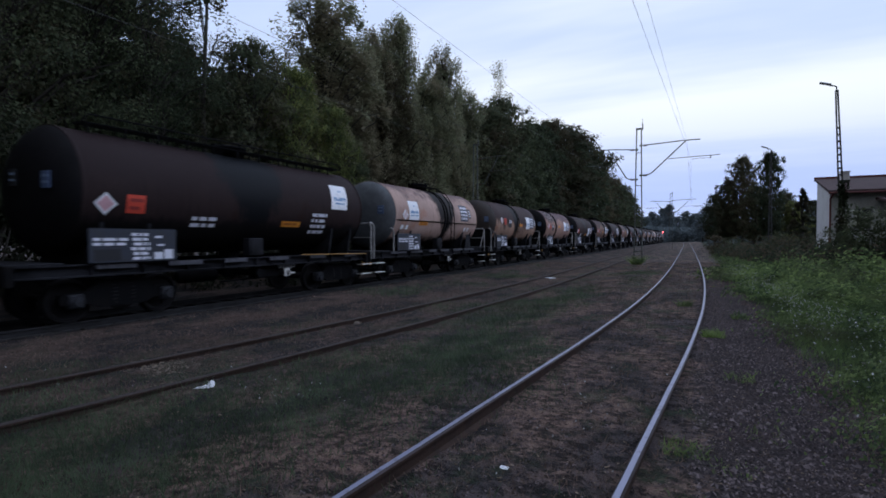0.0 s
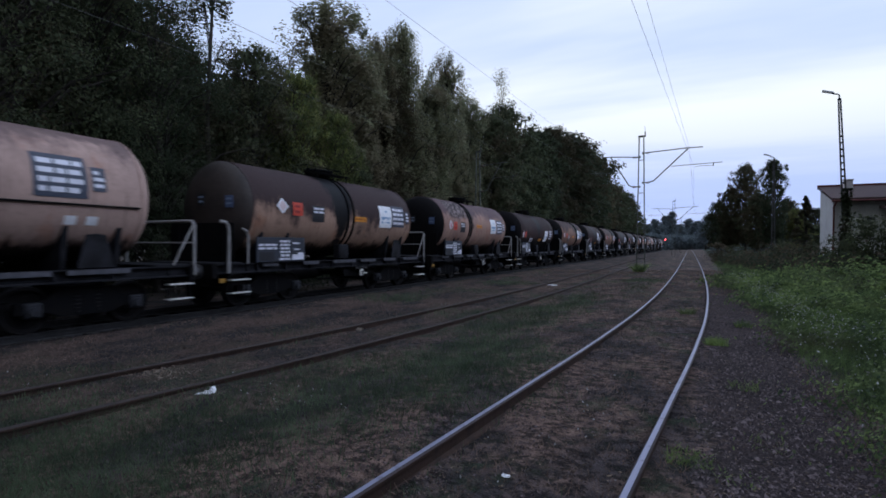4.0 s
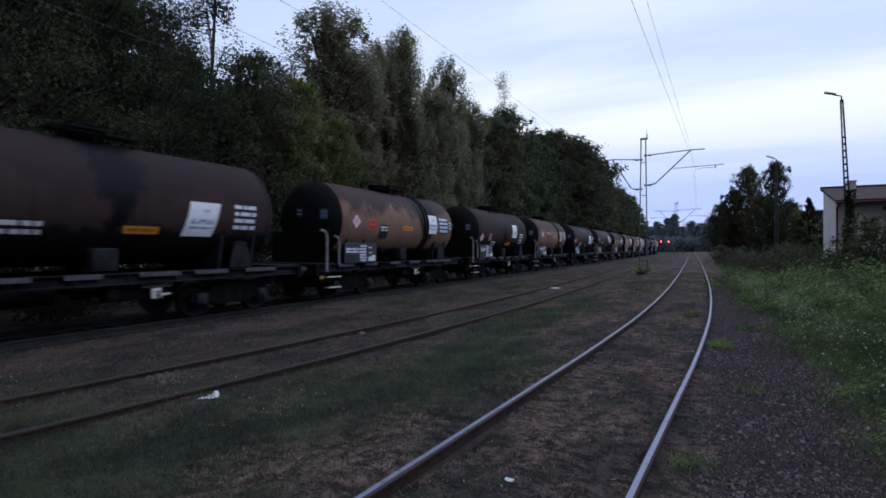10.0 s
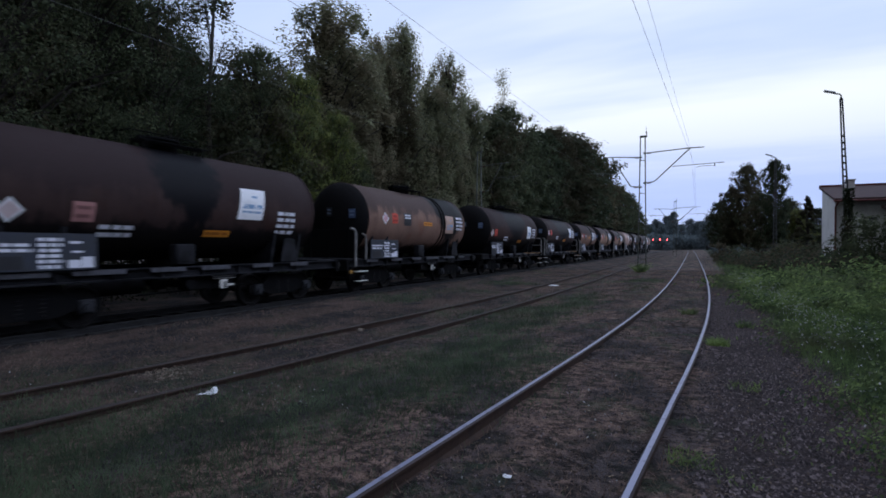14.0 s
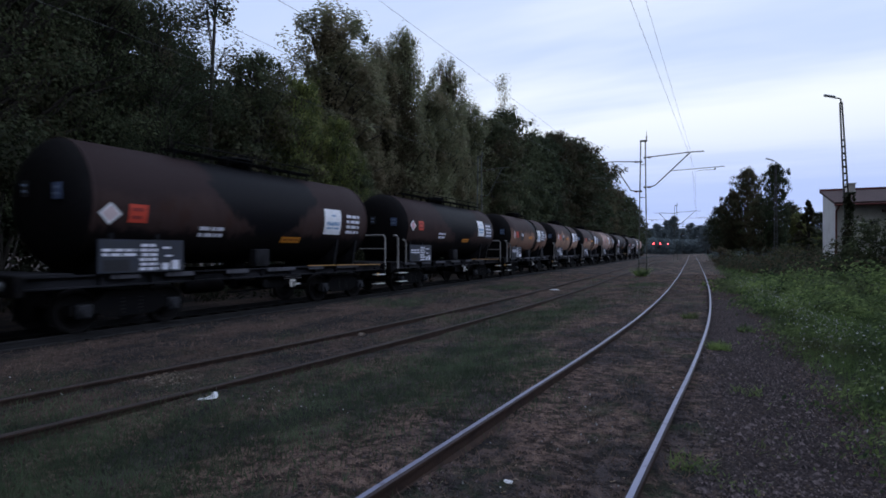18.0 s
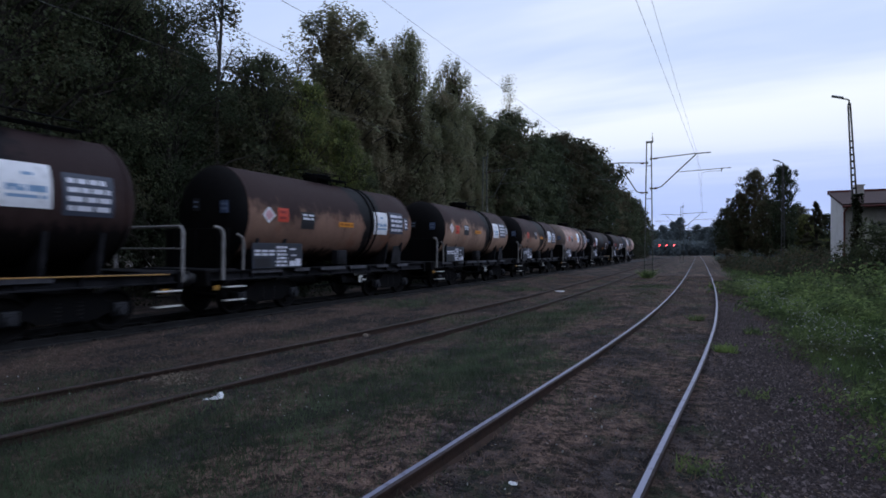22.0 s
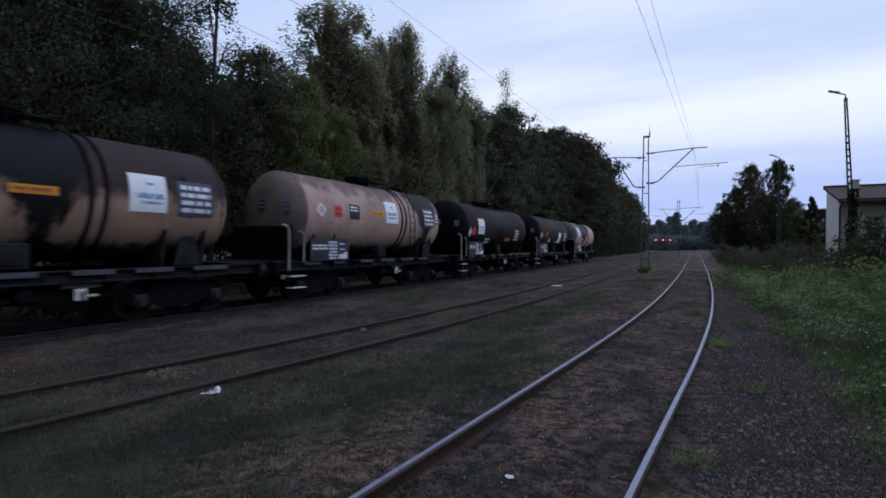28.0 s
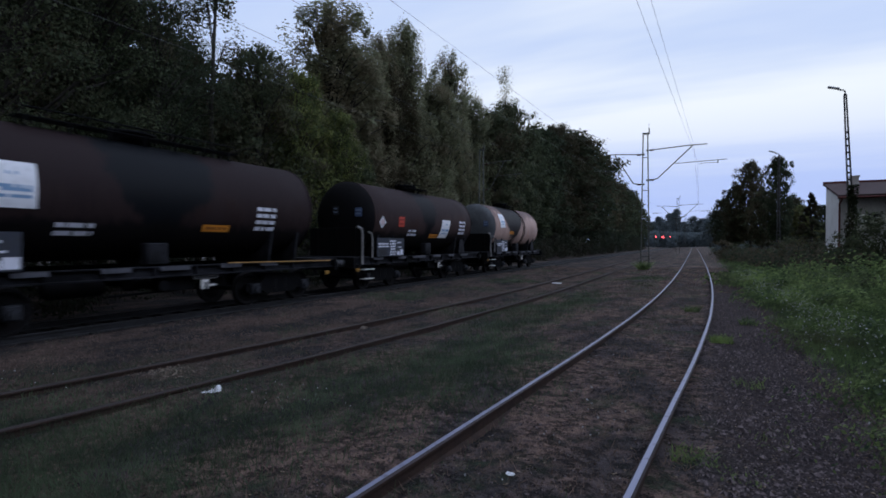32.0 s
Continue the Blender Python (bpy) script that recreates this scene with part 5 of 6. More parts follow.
def mark(kind, y, z, tank, rng, tilt=0.0, reach=8.5):
    """A label on the near flank, as one part of the tank."""
    bm = bmesh.new()
    if kind in ("diamond", "pale_diamond"):
        pts = [(0, -0.24), (0.24, 0), (0, 0.24), (-0.24, 0)]
        for s, m, off in ((1.0, 0, 0.012), (0.72, 1, 0.017)):
            bm.faces.new([bm.verts.new(skin(y + a * s, z + b * s, off)) for a, b in pts]).material_index = m
        part("hazard_diamond", mesh_from("hazard_diamond", bm, [PAPER_WHITE, PINK if kind == "diamond" else PALE_PINK]), tank, "faded diamond hazard label")
    elif kind == "square":
        sheet(bm, y - 0.11, y + 0.11, z - 0.09, z + 0.09)
        part("small_label", mesh_from("small_label", bm, [PAPER_WHITE]), tank, "small white label")
    elif kind == "pipe":
        p = skin(y, z, 0.03)
        tube(bm, [(p.x, y, z), (p.x, reach - 0.1, z)], 0.022, 6)
        part("side_pipe", mesh_from("side_pipe", bm, [STEEL_DARK]), tank, "thin dark pipe along the flank")
    elif kind == "pale_red":
        sheet(bm, y - 0.21, y + 0.21, z - 0.2, z + 0.2)
        for k in (-1, 1):
            text_lines(bm, y - 0.15, y + 0.15, z + (0.02 if k > 0 else -0.15), z + (0.15 if k > 0 else -0.02), 1, rng, 1)
        part("red_label", mesh_from("red_label", bm, [plain("bleached_red", (0.42, 0.20, 0.19)), plain("dark_bleached_red", (0.22, 0.10, 0.10))]), tank, "bleached red warning label")
    elif kind == "red":
        sheet(bm, y - 0.21, y + 0.21, z - 0.2, z + 0.2)
        for k in (-1, 1):
            text_lines(bm, y - 0.15, y + 0.15, z + (0.02 if k > 0 else -0.15), z + (0.15 if k > 0 else -0.02), 1, rng, 1)
        part("red_label", mesh_from("red_label", bm, [RED, plain("dark_red", (0.28, 0.035, 0.03))]), tank, "red warning label")
    elif kind == "orange":
        sheet(bm, y - 0.4, y + 0.4, z - 0.085, z + 0.085)
        text_lines(bm, y - 0.33, y + 0.33, z - 0.05, z + 0.06, 1, rng, 1)
        part("orange_label", mesh_from("orange_label", bm, [ORANGE, plain("dark_orange", (0.36, 0.12, 0.02))]), tank, "orange strip label")
    elif kind in ("placard", "faded_placard"):
        across, up = 20, 14
        grid = [[bm.verts.new(skin(y - 0.43 + 0.86 * i / across + tilt * (k / up - 0.5), z - 0.42 + 0.84 * k / up, 0.014)) for i in range(across + 1)] for k in range(up + 1)]
        for k in range(up):
            for i in range(across):
                f = bm.faces.new((grid[k][i], grid[k][i + 1], grid[k + 1][i + 1], grid[k + 1][i]))
                line_of_print = (k in (3, 5, 6) and 2 < i < 18) or (k == 10 and 8 < i < 13)
                f.material_index = 1 if line_of_print and rng.random() < 0.82 else 0
        part("placard", mesh_from("placard", bm, [PAPER_WHITE if kind == "placard" else plain("peach_paper", (0.50, 0.33, 0.26), 0.6), plain("pale_blue_print", (0.22, 0.36, 0.55))]), tank, "white paper placard with blue print" if kind == "placard" else "peach-tinted weathered placard")
    elif kind == "lettering":
        text_lines(bm, y - 0.36, y + 0.36, z - 0.36, z + 0.36, 4, rng, 0, 0.012)
        part("lettering", mesh_from("lettering", bm, [WHITE]), tank, "block of white lettering")
    elif kind == "text_plate":
        sheet(bm, y - 0.48, y + 0.48, z - 0.42, z + 0.42)
        text_lines(bm, y - 0.4, y + 0.4, z - 0.36, z + 0.36, 4, rng, 1)
        part("text_plate", mesh_from("text_plate", bm, [INK_BLUE, WHITE]), tank, "ink-blue plate with white lettering")
        if y + 0.84 > reach - 0.05:
            return
        bm = bmesh.new()
        sheet(bm, y + 0.56, y + 0.84, z - 0.25, z + 0.25)
        text_lines(bm, y + 0.60, y + 0.80, z - 0.2, z + 0.2, 3, rng, 1)
        part("narrow_plate", mesh_from("narrow_plate", bm, [INK_BLUE, WHITE]), tank, "narrow ink-blue plate")
    elif kind == "plate":
        sheet(bm, y - 0.3, y + 0.3, z - 0.26, z + 0.26)
        text_lines(bm, y - 0.24, y + 0.24, z + 0.0, z + 0.22, 2, rng, 1)
        part("small_plate", mesh_from("small_plate", bm, [BLACK, WHITE]), tank, "small dark plate with white print")
    elif kind == "caption":
        text_lines(bm, y - 0.36, y + 0.36, z - 0.16, z + 0.16, 2, rng, 0, 0.012)
        part("caption", mesh_from("caption", bm, [WHITE]), tank, "two lines of white lettering")


def make_bogie(wagon, y, mats):
    def bolster(bm):
        box(bm, (-1.0, -0.22, 0.55), (1.0, 0.22, 0.88), 0.02)
        tube(bm, [(0, 0, 0.85), (0, 0, 1.02)], 0.28, 14)

    def side(bm):
        outline = [(-1.28, 0.40), (-1.28, 0.62), (-0.75, 0.66), (-0.5, 0.86), (0.5, 0.86), (0.75, 0.66), (1.28, 0.62), (1.28, 0.40), (0.72, 0.40), (0.5, 0.30), (-0.5, 0.30), (-0.72, 0.40)]
        a = [bm.verts.new((-0.06, p, q)) for p, q in outline]
        b = [bm.verts.new((0.06, p, q)) for p, q in outline]
        bm.faces.new(a[::-1])
        bm.faces.new(b)
        for k in range(len(outline)):
            bm.faces.new((a[k], a[(k + 1) % 12], b[(k + 1) % 12], b[k]))
        bmesh.ops.recalc_face_normals(bm, faces=bm.faces)

    def spring(bm):
        pts = [(0.07 * math.cos(t), 0.07 * math.sin(t), 0.36 + 0.40 * t / (10 * math.pi)) for t in np.linspace(0, 10 * math.pi, 46)]
        tube(bm, pts, 0.018, 5)

    def axle_box(bm):
        box(bm, (-0.1, -0.15, 0.32), (0.1, 0.15, 0.62), 0.03)
        tube(bm, [(0.09, 0, 0.46), (0.16, 0, 0.46)], 0.095, 12)

    def wheelset(bm):
        for s in (-1, 1):
            lathe(bm, [(s * 0.70, 0.001), (s * 0.70, 0.10), (s * 0.73, 0.12), (s * 0.745, 0.34), (s * 0.705, 0.38), (s * 0.682, 0.485), (s * 0.70, 0.49), (s * 0.72, 0.462), (s * 0.815, 0.457), (s * 0.815, 0.40), (s * 0.775, 0.37), (s * 0.765, 0.14), (s * 0.83, 0.11), (s * 0.83, 0.001)], 24, "x")
            for k in range(4):
                a = k * math.pi / 2 + 0.4
                tube(bm, [(s * 0.768, 0.25 * math.cos(a), 0.25 * math.sin(a)), (s * 0.80, 0.25 * math.cos(a), 0.25 * math.sin(a))], 0.03, 6)
        tube(bm, [(-1.05, 0, 0), (1.05, 0, 0)], 0.075, 10)
        bmesh.ops.recalc_face_normals(bm, faces=bm.faces)

    bogie = part("bogie", shared("bogie", bolster, STEEL_DARK), wagon, "two-axle bogie", at=(0, y, 0))
    for s in (-1, 1):
        part("side_frame", shared("side_frame", side, STEEL_DARK), bogie, at=(1.0 * s, 0, 0))
        for b in (-1, 1):
            part("axle_box", shared("axle_box", axle_box, AXLE_DUST), bogie, at=pose(1.05 * s, 1.0 * b, 0, 0, 0, 0 if s > 0 else 180))
            part("spring", shared("spring", spring, WHEEL_STEEL), bogie, at=(1.0 * s, 0.2 * b, 0))
    sets = []
    for b in (-1, 1):
        sets.append(part("wheelset", shared("wheelset", wheelset, WHEEL_STEEL), bogie, at=(0, 1.0 * b, 0.46)))
    return sets


SOLE = worn("sooty_solebar", (0.026, 0.026, 0.031), (0.006, 0.006, 0.007), 0.97, 1.3, 0.6, 0.0, 0.08)
WAGONS, WHEELSETS = [], []


def tank_wagon(start, length, label, paint, marks, gangway=False, band=None, cap=None, seed=0, front=True, nose=1.25, tail=1.25, hoop=True):
    """A four-axle tank wagon; start: place of its tank's leading rim along the track at 0 s."""
    rng = random.Random(100 + seed)
    L = length
    wagon = thing("tank_wagon", label, "tank wagon", "tank wagons of the train", at=(-12.5, start, -0.06))
    WAGONS.append((wagon, start))

    def shell(bm):
        dome = [(-0.50, 0.001), (-0.485, 0.35), (-0.43, 0.75), (-0.33, 1.05), (-0.19, 1.27), (-0.07, 1.37), (0.0, TANK_R)]
        body = [(L * k / 8, TANK_R) for k in range(1, 8)]
        prof = dome + body + [(L - s, r) for s, r in dome[::-1]]
        lathe(bm, prof, 56, "y", 0, (0, 0, TANK_Z))
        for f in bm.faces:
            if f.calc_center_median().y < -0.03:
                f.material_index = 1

    bm = bmesh.new()
    shell(bm)
    tank = part("tank", smooth(mesh_from("tank", bm, [paint, cap or SHADED_CAP]), 30), wagon, "welded cylindrical tank with domed ends")

    def seam(bm):
        lathe(bm, [(-0.035, TANK_R - 0.01), (-0.03, TANK_R + 0.014), (0.03, TANK_R + 0.014), (0.035, TANK_R - 0.01)], 56, "y", 0, (0, 0, TANK_Z))

    for y in (0.02, L - 0.02):
        bm = bmesh.new()
        seam(bm)
        part("end_ring", smooth(mesh_from("end_ring", bm, paint)), tank, at=(0, y, 0))
    if band is not None:
        def strap(bm):
            lathe(bm, [(-0.045, TANK_R - 0.01), (-0.04, TANK_R + 0.03), (0.04, TANK_R + 0.03), (0.045, TANK_R - 0.01)], 56, "y", 0, (0, 0, TANK_Z))
        for dy in (0.0, 0.3):
            part("strap", shared("strap", strap, STEEL_DARK), tank, at=(0, band + dy, 0))

        def ladder(bm):
            for dy in (-0.19, 0.19):
                tube(bm, [(1.52, dy, 1.25), (1.56, dy, 2.8), (1.42, dy, 3.5), (1.05, dy, 4.0), (0.6, dy, 4.27)], 0.02, 6)
            for p, q in ((1.53, 1.5), (1.54, 1.8), (1.55, 2.1), (1.555, 2.4), (1.56, 2.7), (1.5, 3.0), (1.46, 3.3), (1.37, 3.58), (1.18, 3.84), (0.9, 4.1)):
                tube(bm, [(p, -0.19, q), (p, 0.19, q)], 0.014, 5)
        if seed in (2, 14):
            part("ladder", shared("ladder", ladder, STEEL_DARK), wagon, at=(0, band + 0.6, 0))

    def dome_hatch(bm):
        lathe(bm, [(4.1, 0.45), (4.38, 0.45), (4.40, 0.52), (4.44, 0.52), (4.48, 0.4), (4.5, 0.001)], 20, "z")
        for k in range(6):
            a = k * math.pi / 3
            tube(bm, [(0.48 * math.cos(a), 0.48 * math.sin(a), 4.36), (0.48 * math.cos(a), 0.48 * math.sin(a), 4.50)], 0.035, 6)
        box(bm, (-0.06, -0.55, 4.42), (0.06, 0.55, 4.50), 0.01)
    part("manhole", shared("manhole", dome_hatch, STEEL_DARK), tank, "bolted manhole hatch", at=(0, L / 2, 0))

    g = 4.4 if seed in (1, 10) else 2.6 if gangway else 0.95
    def walkway(bm):
        for k in range(5):
            box(bm, (0.30 + k * 0.09, -g, 4.27), (0.36 + k * 0.09, g, 4.295))
        for y in np.arange(-g + 0.1, g, 0.8):
            box(bm, (0.28, y, 4.10), (0.32, y + 0.03, 4.265))
            box(bm, (0.68, y, 4.05), (0.72, y + 0.03, 4.265))
    part("gangway", shared(("gangway", g), walkway, STEEL_DARK), wagon, "grated roof gangway", at=(0, L / 2, 0))
    if gangway:
        def guard(bm):
            tube(bm, [(0.72, -g, 4.28), (0.72, -g + 0.1, 4.46), (0.72, g - 0.1, 4.46), (0.72, g, 4.28)], 0.018, 6)
            for y in (-1.3, 0, 1.3):
                tube(bm, [(0.72, y, 4.28), (0.72, y, 4.46)], 0.016, 6)
        part("guard_rail", shared(("guard_rail", g), guard, STEEL_DARK), wagon, at=(0, L / 2, 0))
    else:
        def hatch_hoop(bm):
            for y in (-0.9, 0.9):
                tube(bm, [(-0.3, y, 4.2), (-0.3, y, 4.55), (0.3, y, 4.55), (0.3, y, 4.2)], 0.015, 6)
            tube(bm, [(0.3, -0.91, 4.54), (0.3, 0.91, 4.54)], 0.014, 6)
        part("hatch_rail", shared("hatch_rail", hatch_hoop, STEEL_DARK), wagon, at=(0, L / 2, 0))

    # underframe
    def solebar(bm):
        box(bm, (-0.05, -nose, 0.98), (0.05, L + tail, 1.24), 0.008)
        box(bm, (0.05, -nose, 1.21), (0.16, L + tail, 1.24))
        box(bm, (0.05, -nose, 0.98), (0.16, L + tail, 1.01))
        for y in np.arange(0.2, L, 1.1):
            box(bm, (0.05, y, 1.01), (0.15, y + 0.03, 1.21))
    for s in (-1, 1):
        part("solebar", shared(("solebar", L, nose, tail), solebar, SOLE), wagon, at=(1.18 * s - (0.11 if s < 0 else 0), 0, 0))

    def headstock(bm):
        box(bm, (-1.38, -0.08, 0.86), (1.38, 0.08, 1.26), 0.015)
        box(bm, (-0.14, -0.28, 0.92), (0.14, -0.08, 1.14), 0.02)
        tube(bm, [(0, -0.2, 1.02), (0, -0.46, 0.98), (0, -0.5, 0.75), (0, -0.42, 0.62)], 0.045, 8)
    part("headstock", shared("headstock", headstock, STEEL_DARK), wagon, "end beam with draw hook", at=(0, -nose, 0))
    part("headstock", shared("headstock", headstock, STEEL_DARK), wagon, "end beam with draw hook", at=pose(0, L + tail, 0, 0, 0, 180))

    def buffer(bm):
        lathe(bm, [(-0.46, 0.001), (-0.455, 0.19), (-0.43, 0.20), (-0.41, 0.17), (-0.40, 0.08), (-0.24, 0.08), (-0.24, 0.115), (0.0, 0.12), (0.0, 0.16), (0.02, 0.16), (0.02, 0.001)], 18, "y")
    for s in (-1, 1):
        part("buffer", shared("buffer", buffer, BUFFER_FACE), wagon, at=(0.875 * s, -nose - 0.08, 1.05))
        part("buffer", shared("buffer", buffer, BUFFER_FACE), wagon, at=pose(0.875 * s, L + tail + 0.08, 1.05, 0, 0, 180))

    def deck(reach):
        def build(bm):
            box(bm, (-1.3, 0.0, 1.25), (1.3, reach, 1.28), 0.008)
            for x in (-1.3, 1.27):
                box(bm, (x, 0.0, 1.20), (x + 0.03, reach, 1.252))
        return shared(("end_deck", reach), build, FRAME_GREY)
    part("end_deck", deck(nose - 0.26), wagon, "dark steel end platform", at=(0, -nose - 0.05, 0))
    part("end_deck", deck(tail - 0.26), wagon, "dark steel end platform", at=(0, L + 0.31, 0))

    if not gangway and seed != 2:
        def guard_plate(bm):
            box(bm, (-1.30, -0.60, 1.281), (1.30, -0.565, 2.36), 0.012)
            for x in (-0.9, 0.0, 0.9):
                box(bm, (x - 0.03, -0.64, 1.281), (x + 0.03, -0.60, 2.3))
        part("end_guard", shared("end_guard", guard_plate, STEEL_DARK), wagon, "black sheet-metal guard before the dome")

    def saddle(bm):
        pts = [(-1.1, 1.2), (1.1, 1.2), (1.25, 2.12), (0.95, 1.75), (0.6, 1.52), (0.0, 1.40), (-0.6, 1.52), (-0.95, 1.75), (-1.25, 2.12)]
        a = [bm.verts.new((p, -0.05, q)) for p, q in pts]
        b = [bm.verts.new((p, 0.05, q)) for p, q in pts]
        bm.faces.new(a)
        bm.faces.new(b[::-1])
        for k in range(9):
            bm.faces.new((a[k], b[k], b[(k + 1) % 9], a[(k + 1) % 9]))
        bmesh.ops.recalc_face_normals(bm, faces=bm.faces)
    for y in (0.45, 1.5, L - 1.5, L - 0.45):
        part("saddle", shared("saddle", saddle, FRAME_GREY), wagon, at=(0, y, 0))

    def cross(bm):
        box(bm, (-1.12, -0.06, 1.0), (1.12, 0.06, 1.2), 0.01)
    for y in (L * 0.36, L * 0.5, L * 0.64):
        part("cross_beam", shared("cross_beam", cross, STEEL_DARK), wagon, at=(0, y, 0))

    def valve(bm):
        lathe(bm, [(0.62, 0.16), (0.66, 0.2), (0.95, 0.2), (1.0, 0.28), (1.42, 0.28)], 16, "z")
        tube(bm, [(-1.2, 0, 0.78), (1.2, 0, 0.78)], 0.09, 10)
        for s in (-1, 1):
            lathe(bm, [(s * 1.2, 0.13), (s * 1.28, 0.13), (s * 1.28, 0.001)], 12, "x", 0, (0, 0, 0.78))
    part("discharge_valve", shared("discharge_valve", valve, STEEL_DARK), wagon, at=(0, L / 2, 0))

    def reservoir(bm):
        lathe(bm, [(-0.62, 0.001), (-0.6, 0.12), (-0.52, 0.18), (0.52, 0.18), (0.6, 0.12), (0.62, 0.001)], 16, "y")
    part("air_reservoir", shared("air_reservoir", reservoir, STEEL_DARK), wagon, at=(0.55, L * 0.34, 0.78))

    def rigging(bm):
        box(bm, (0.85, -0.5, 0.62), (1.1, 0.45, 0.98), 0.02)
        tube(bm, [(1.0, -1.6, 0.6), (1.0, 1.5, 0.66)], 0.025, 6)
        tube(bm, [(0.8, 1.0, 0.5), (1.15, 1.0, 0.9)], 0.03, 6)
        lathe(bm, [(1.16, 0.15), (1.19, 0.15)], 14, "x", 0, (0, 0.75, 0.86))
    part("brake_gear", shared("brake_gear", rigging, STEEL_DARK), wagon, at=(0, L * 0.55, 0))

    def brake_plate(bm):
        box(bm, (1.27, -0.10, 0.62), (1.29, 0.12, 0.86), 0.004)
        box(bm, (1.292, 0.0, 0.60), (1.298, 0.08, 0.80), 0, 1)
        box(bm, (1.24, 0.16, 0.68), (1.28, 0.36, 0.73), 0.01)
        box(bm, (1.20, -0.3, 0.88), (1.275, 0.4, 0.96), 0.01, 1)
    part("brake_plate", shared("brake_plate", brake_plate, [STEP_PAINT, BLACK]), wagon, "white brake changeover plate", at=(0, L * 0.61, 0))

    for y in (1.0, L - 1.0):
        for ob in make_bogie(wagon, y, None):
            WHEELSETS.append(ob)

    # rails and steps at the ends
    def corner_rail(bm):
        tube(bm, [(1.40, -0.84, 1.0), (1.40, -0.84, 2.16), (1.40, -0.88, 2.28), (1.38, -0.96, 2.35), (1.34, -1.08, 2.36)], 0.045, 8)

    def inner_rail(bm):
        tube(bm, [(1.40, -0.20, 1.24), (1.40, -0.20, 2.0), (1.40, -0.26, 2.14), (1.36, -0.38, 2.2)], 0.036, 8)

    def hoop_rail(bm):
        tube(bm, [(-1.36, 0, 1.25), (-1.36, 0, 2.22), (-1.28, 0, 2.34), (1.28, 0, 2.34), (1.36, 0, 2.22), (1.36, 0, 1.0)], 0.035, 8)
        tube(bm, [(-1.36, 0, 1.8), (1.36, 0, 1.8)], 0.02, 6)

    def slant_rail(bm):
        tube(bm, [(1.36, 0, 2.3), (1.34, -0.55, 1.26)], 0.026, 6)
    if front:
        part("handrail", shared("corner_rail", corner_rail, RAIL_PAINT), wagon, "pale bent handrail", at=(0, 1.25 - nose, 0))
        part("handrail", shared("inner_rail", inner_rail, RAIL_PAINT), wagon, "pale bent handrail")
    if hoop:
        part("handrail", shared("corner_rail", corner_rail, RAIL_PAINT), wagon, "pale bent handrail", at=pose(0, L + tail - 1.25, 0, 0, 0, 180))
        part("end_rail", shared("hoop_rail", hoop_rail, RAIL_PAINT), wagon, "pale railing across the end platform", at=(0, L + tail + 0.05, 0))
        if not gangway:
            part("brace", shared("slant_rail", slant_rail, RAIL_PAINT), wagon, at=(0, L + tail + 0.05, 0))
    else:
        part("handrail", shared("sooty_rail", corner_rail, FRAME_GREY), wagon, "sooty bent handrail", at=pose(0, L + tail - 0.85, 0, 0, 0, 180))

    def tread(bm):
        box(bm, (1.22, -0.31, 0.0), (1.46, 0.31, 0.03), 0.006)
    def hanger(bm):
        for y in (-0.28, 0.28):
            tube(bm, [(1.32, y, 0.46), (1.32, y, 0.9), (1.30, y, 1.25)], 0.018, 6)
        tube(bm, [(1.32, -0.29, 0.46), (1.32, 0.29, 0.46)], 0.016, 6)
    for s, y in ((1, 0.8 - nose), (1, L + tail - 0.33), (-1, 0.8 - nose), (-1, L + tail - 0.33)):
        if (y < 0 and not front) or (y > 0 and not hoop):
            continue
        turn = 0 if s > 0 else 180
        st = part("step", shared("step_hanger", hanger, STEEL_DARK), wagon, "two-tread footstep", at=pose(0, y, 0, 0, 0, turn))
        for z in (0.44, 0.79):
            part("tread", shared("tread", tread, STEP_PAINT), st, "white-edged tread", at=(0, 0, z))

    rng = random.Random(300 + seed)

    def reflector(bm):
        box(bm, (1.26, -0.1, 0.74), (1.30, 0.1, 0.86), 0.01)
    part("marker", shared("marker", reflector, YELLOW), wagon, "yellow marker plate", at=(0, 0.3 - nose if not gangway else L + tail - 0.35, 0.0))
    if gangway:
        def rod(bm):
            tube(bm, [(1.42, L - 3.2, 1.26), (1.42, L + tail - 0.35, 1.2)], 0.018, 6)
        part("rod", shared(("rod", L, tail), rod, GOLD_LINE), wagon, "long ochre operating rod")

    def strip(bm):
        box(bm, (1.335, -0.42, 1.13), (1.352, 0.42, 1.232), 0.004)
    y = 0.7 if seed % 2 else 0.3
    for k in range(6):
        ob = part("edge_strip", shared("edge_strip", strip, DUSTY), wagon, at=Matrix.Translation((0, y, 0)) @ Matrix.Diagonal((1, rng.uniform(0.7, 1.5), 1, 1)))
        y += rng.uniform(1.3, 1.75)

    def cabinet(bm):
        box(bm, (1.08, -0.26, 1.28), (1.36, 0.26, 1.78), 0.03)
        box(bm, (1.361, -0.2, 1.36), (1.375, 0.2, 1.72), 0.01)
        tube(bm, [(1.38, 0.12, 1.5), (1.38, 0.12, 1.6)], 0.015, 6)
    part("valve_box", shared("valve_box", cabinet, FRAME_GREY), wagon, "dark valve cabinet", at=(0, L * 0.5 - 0.2, 0))

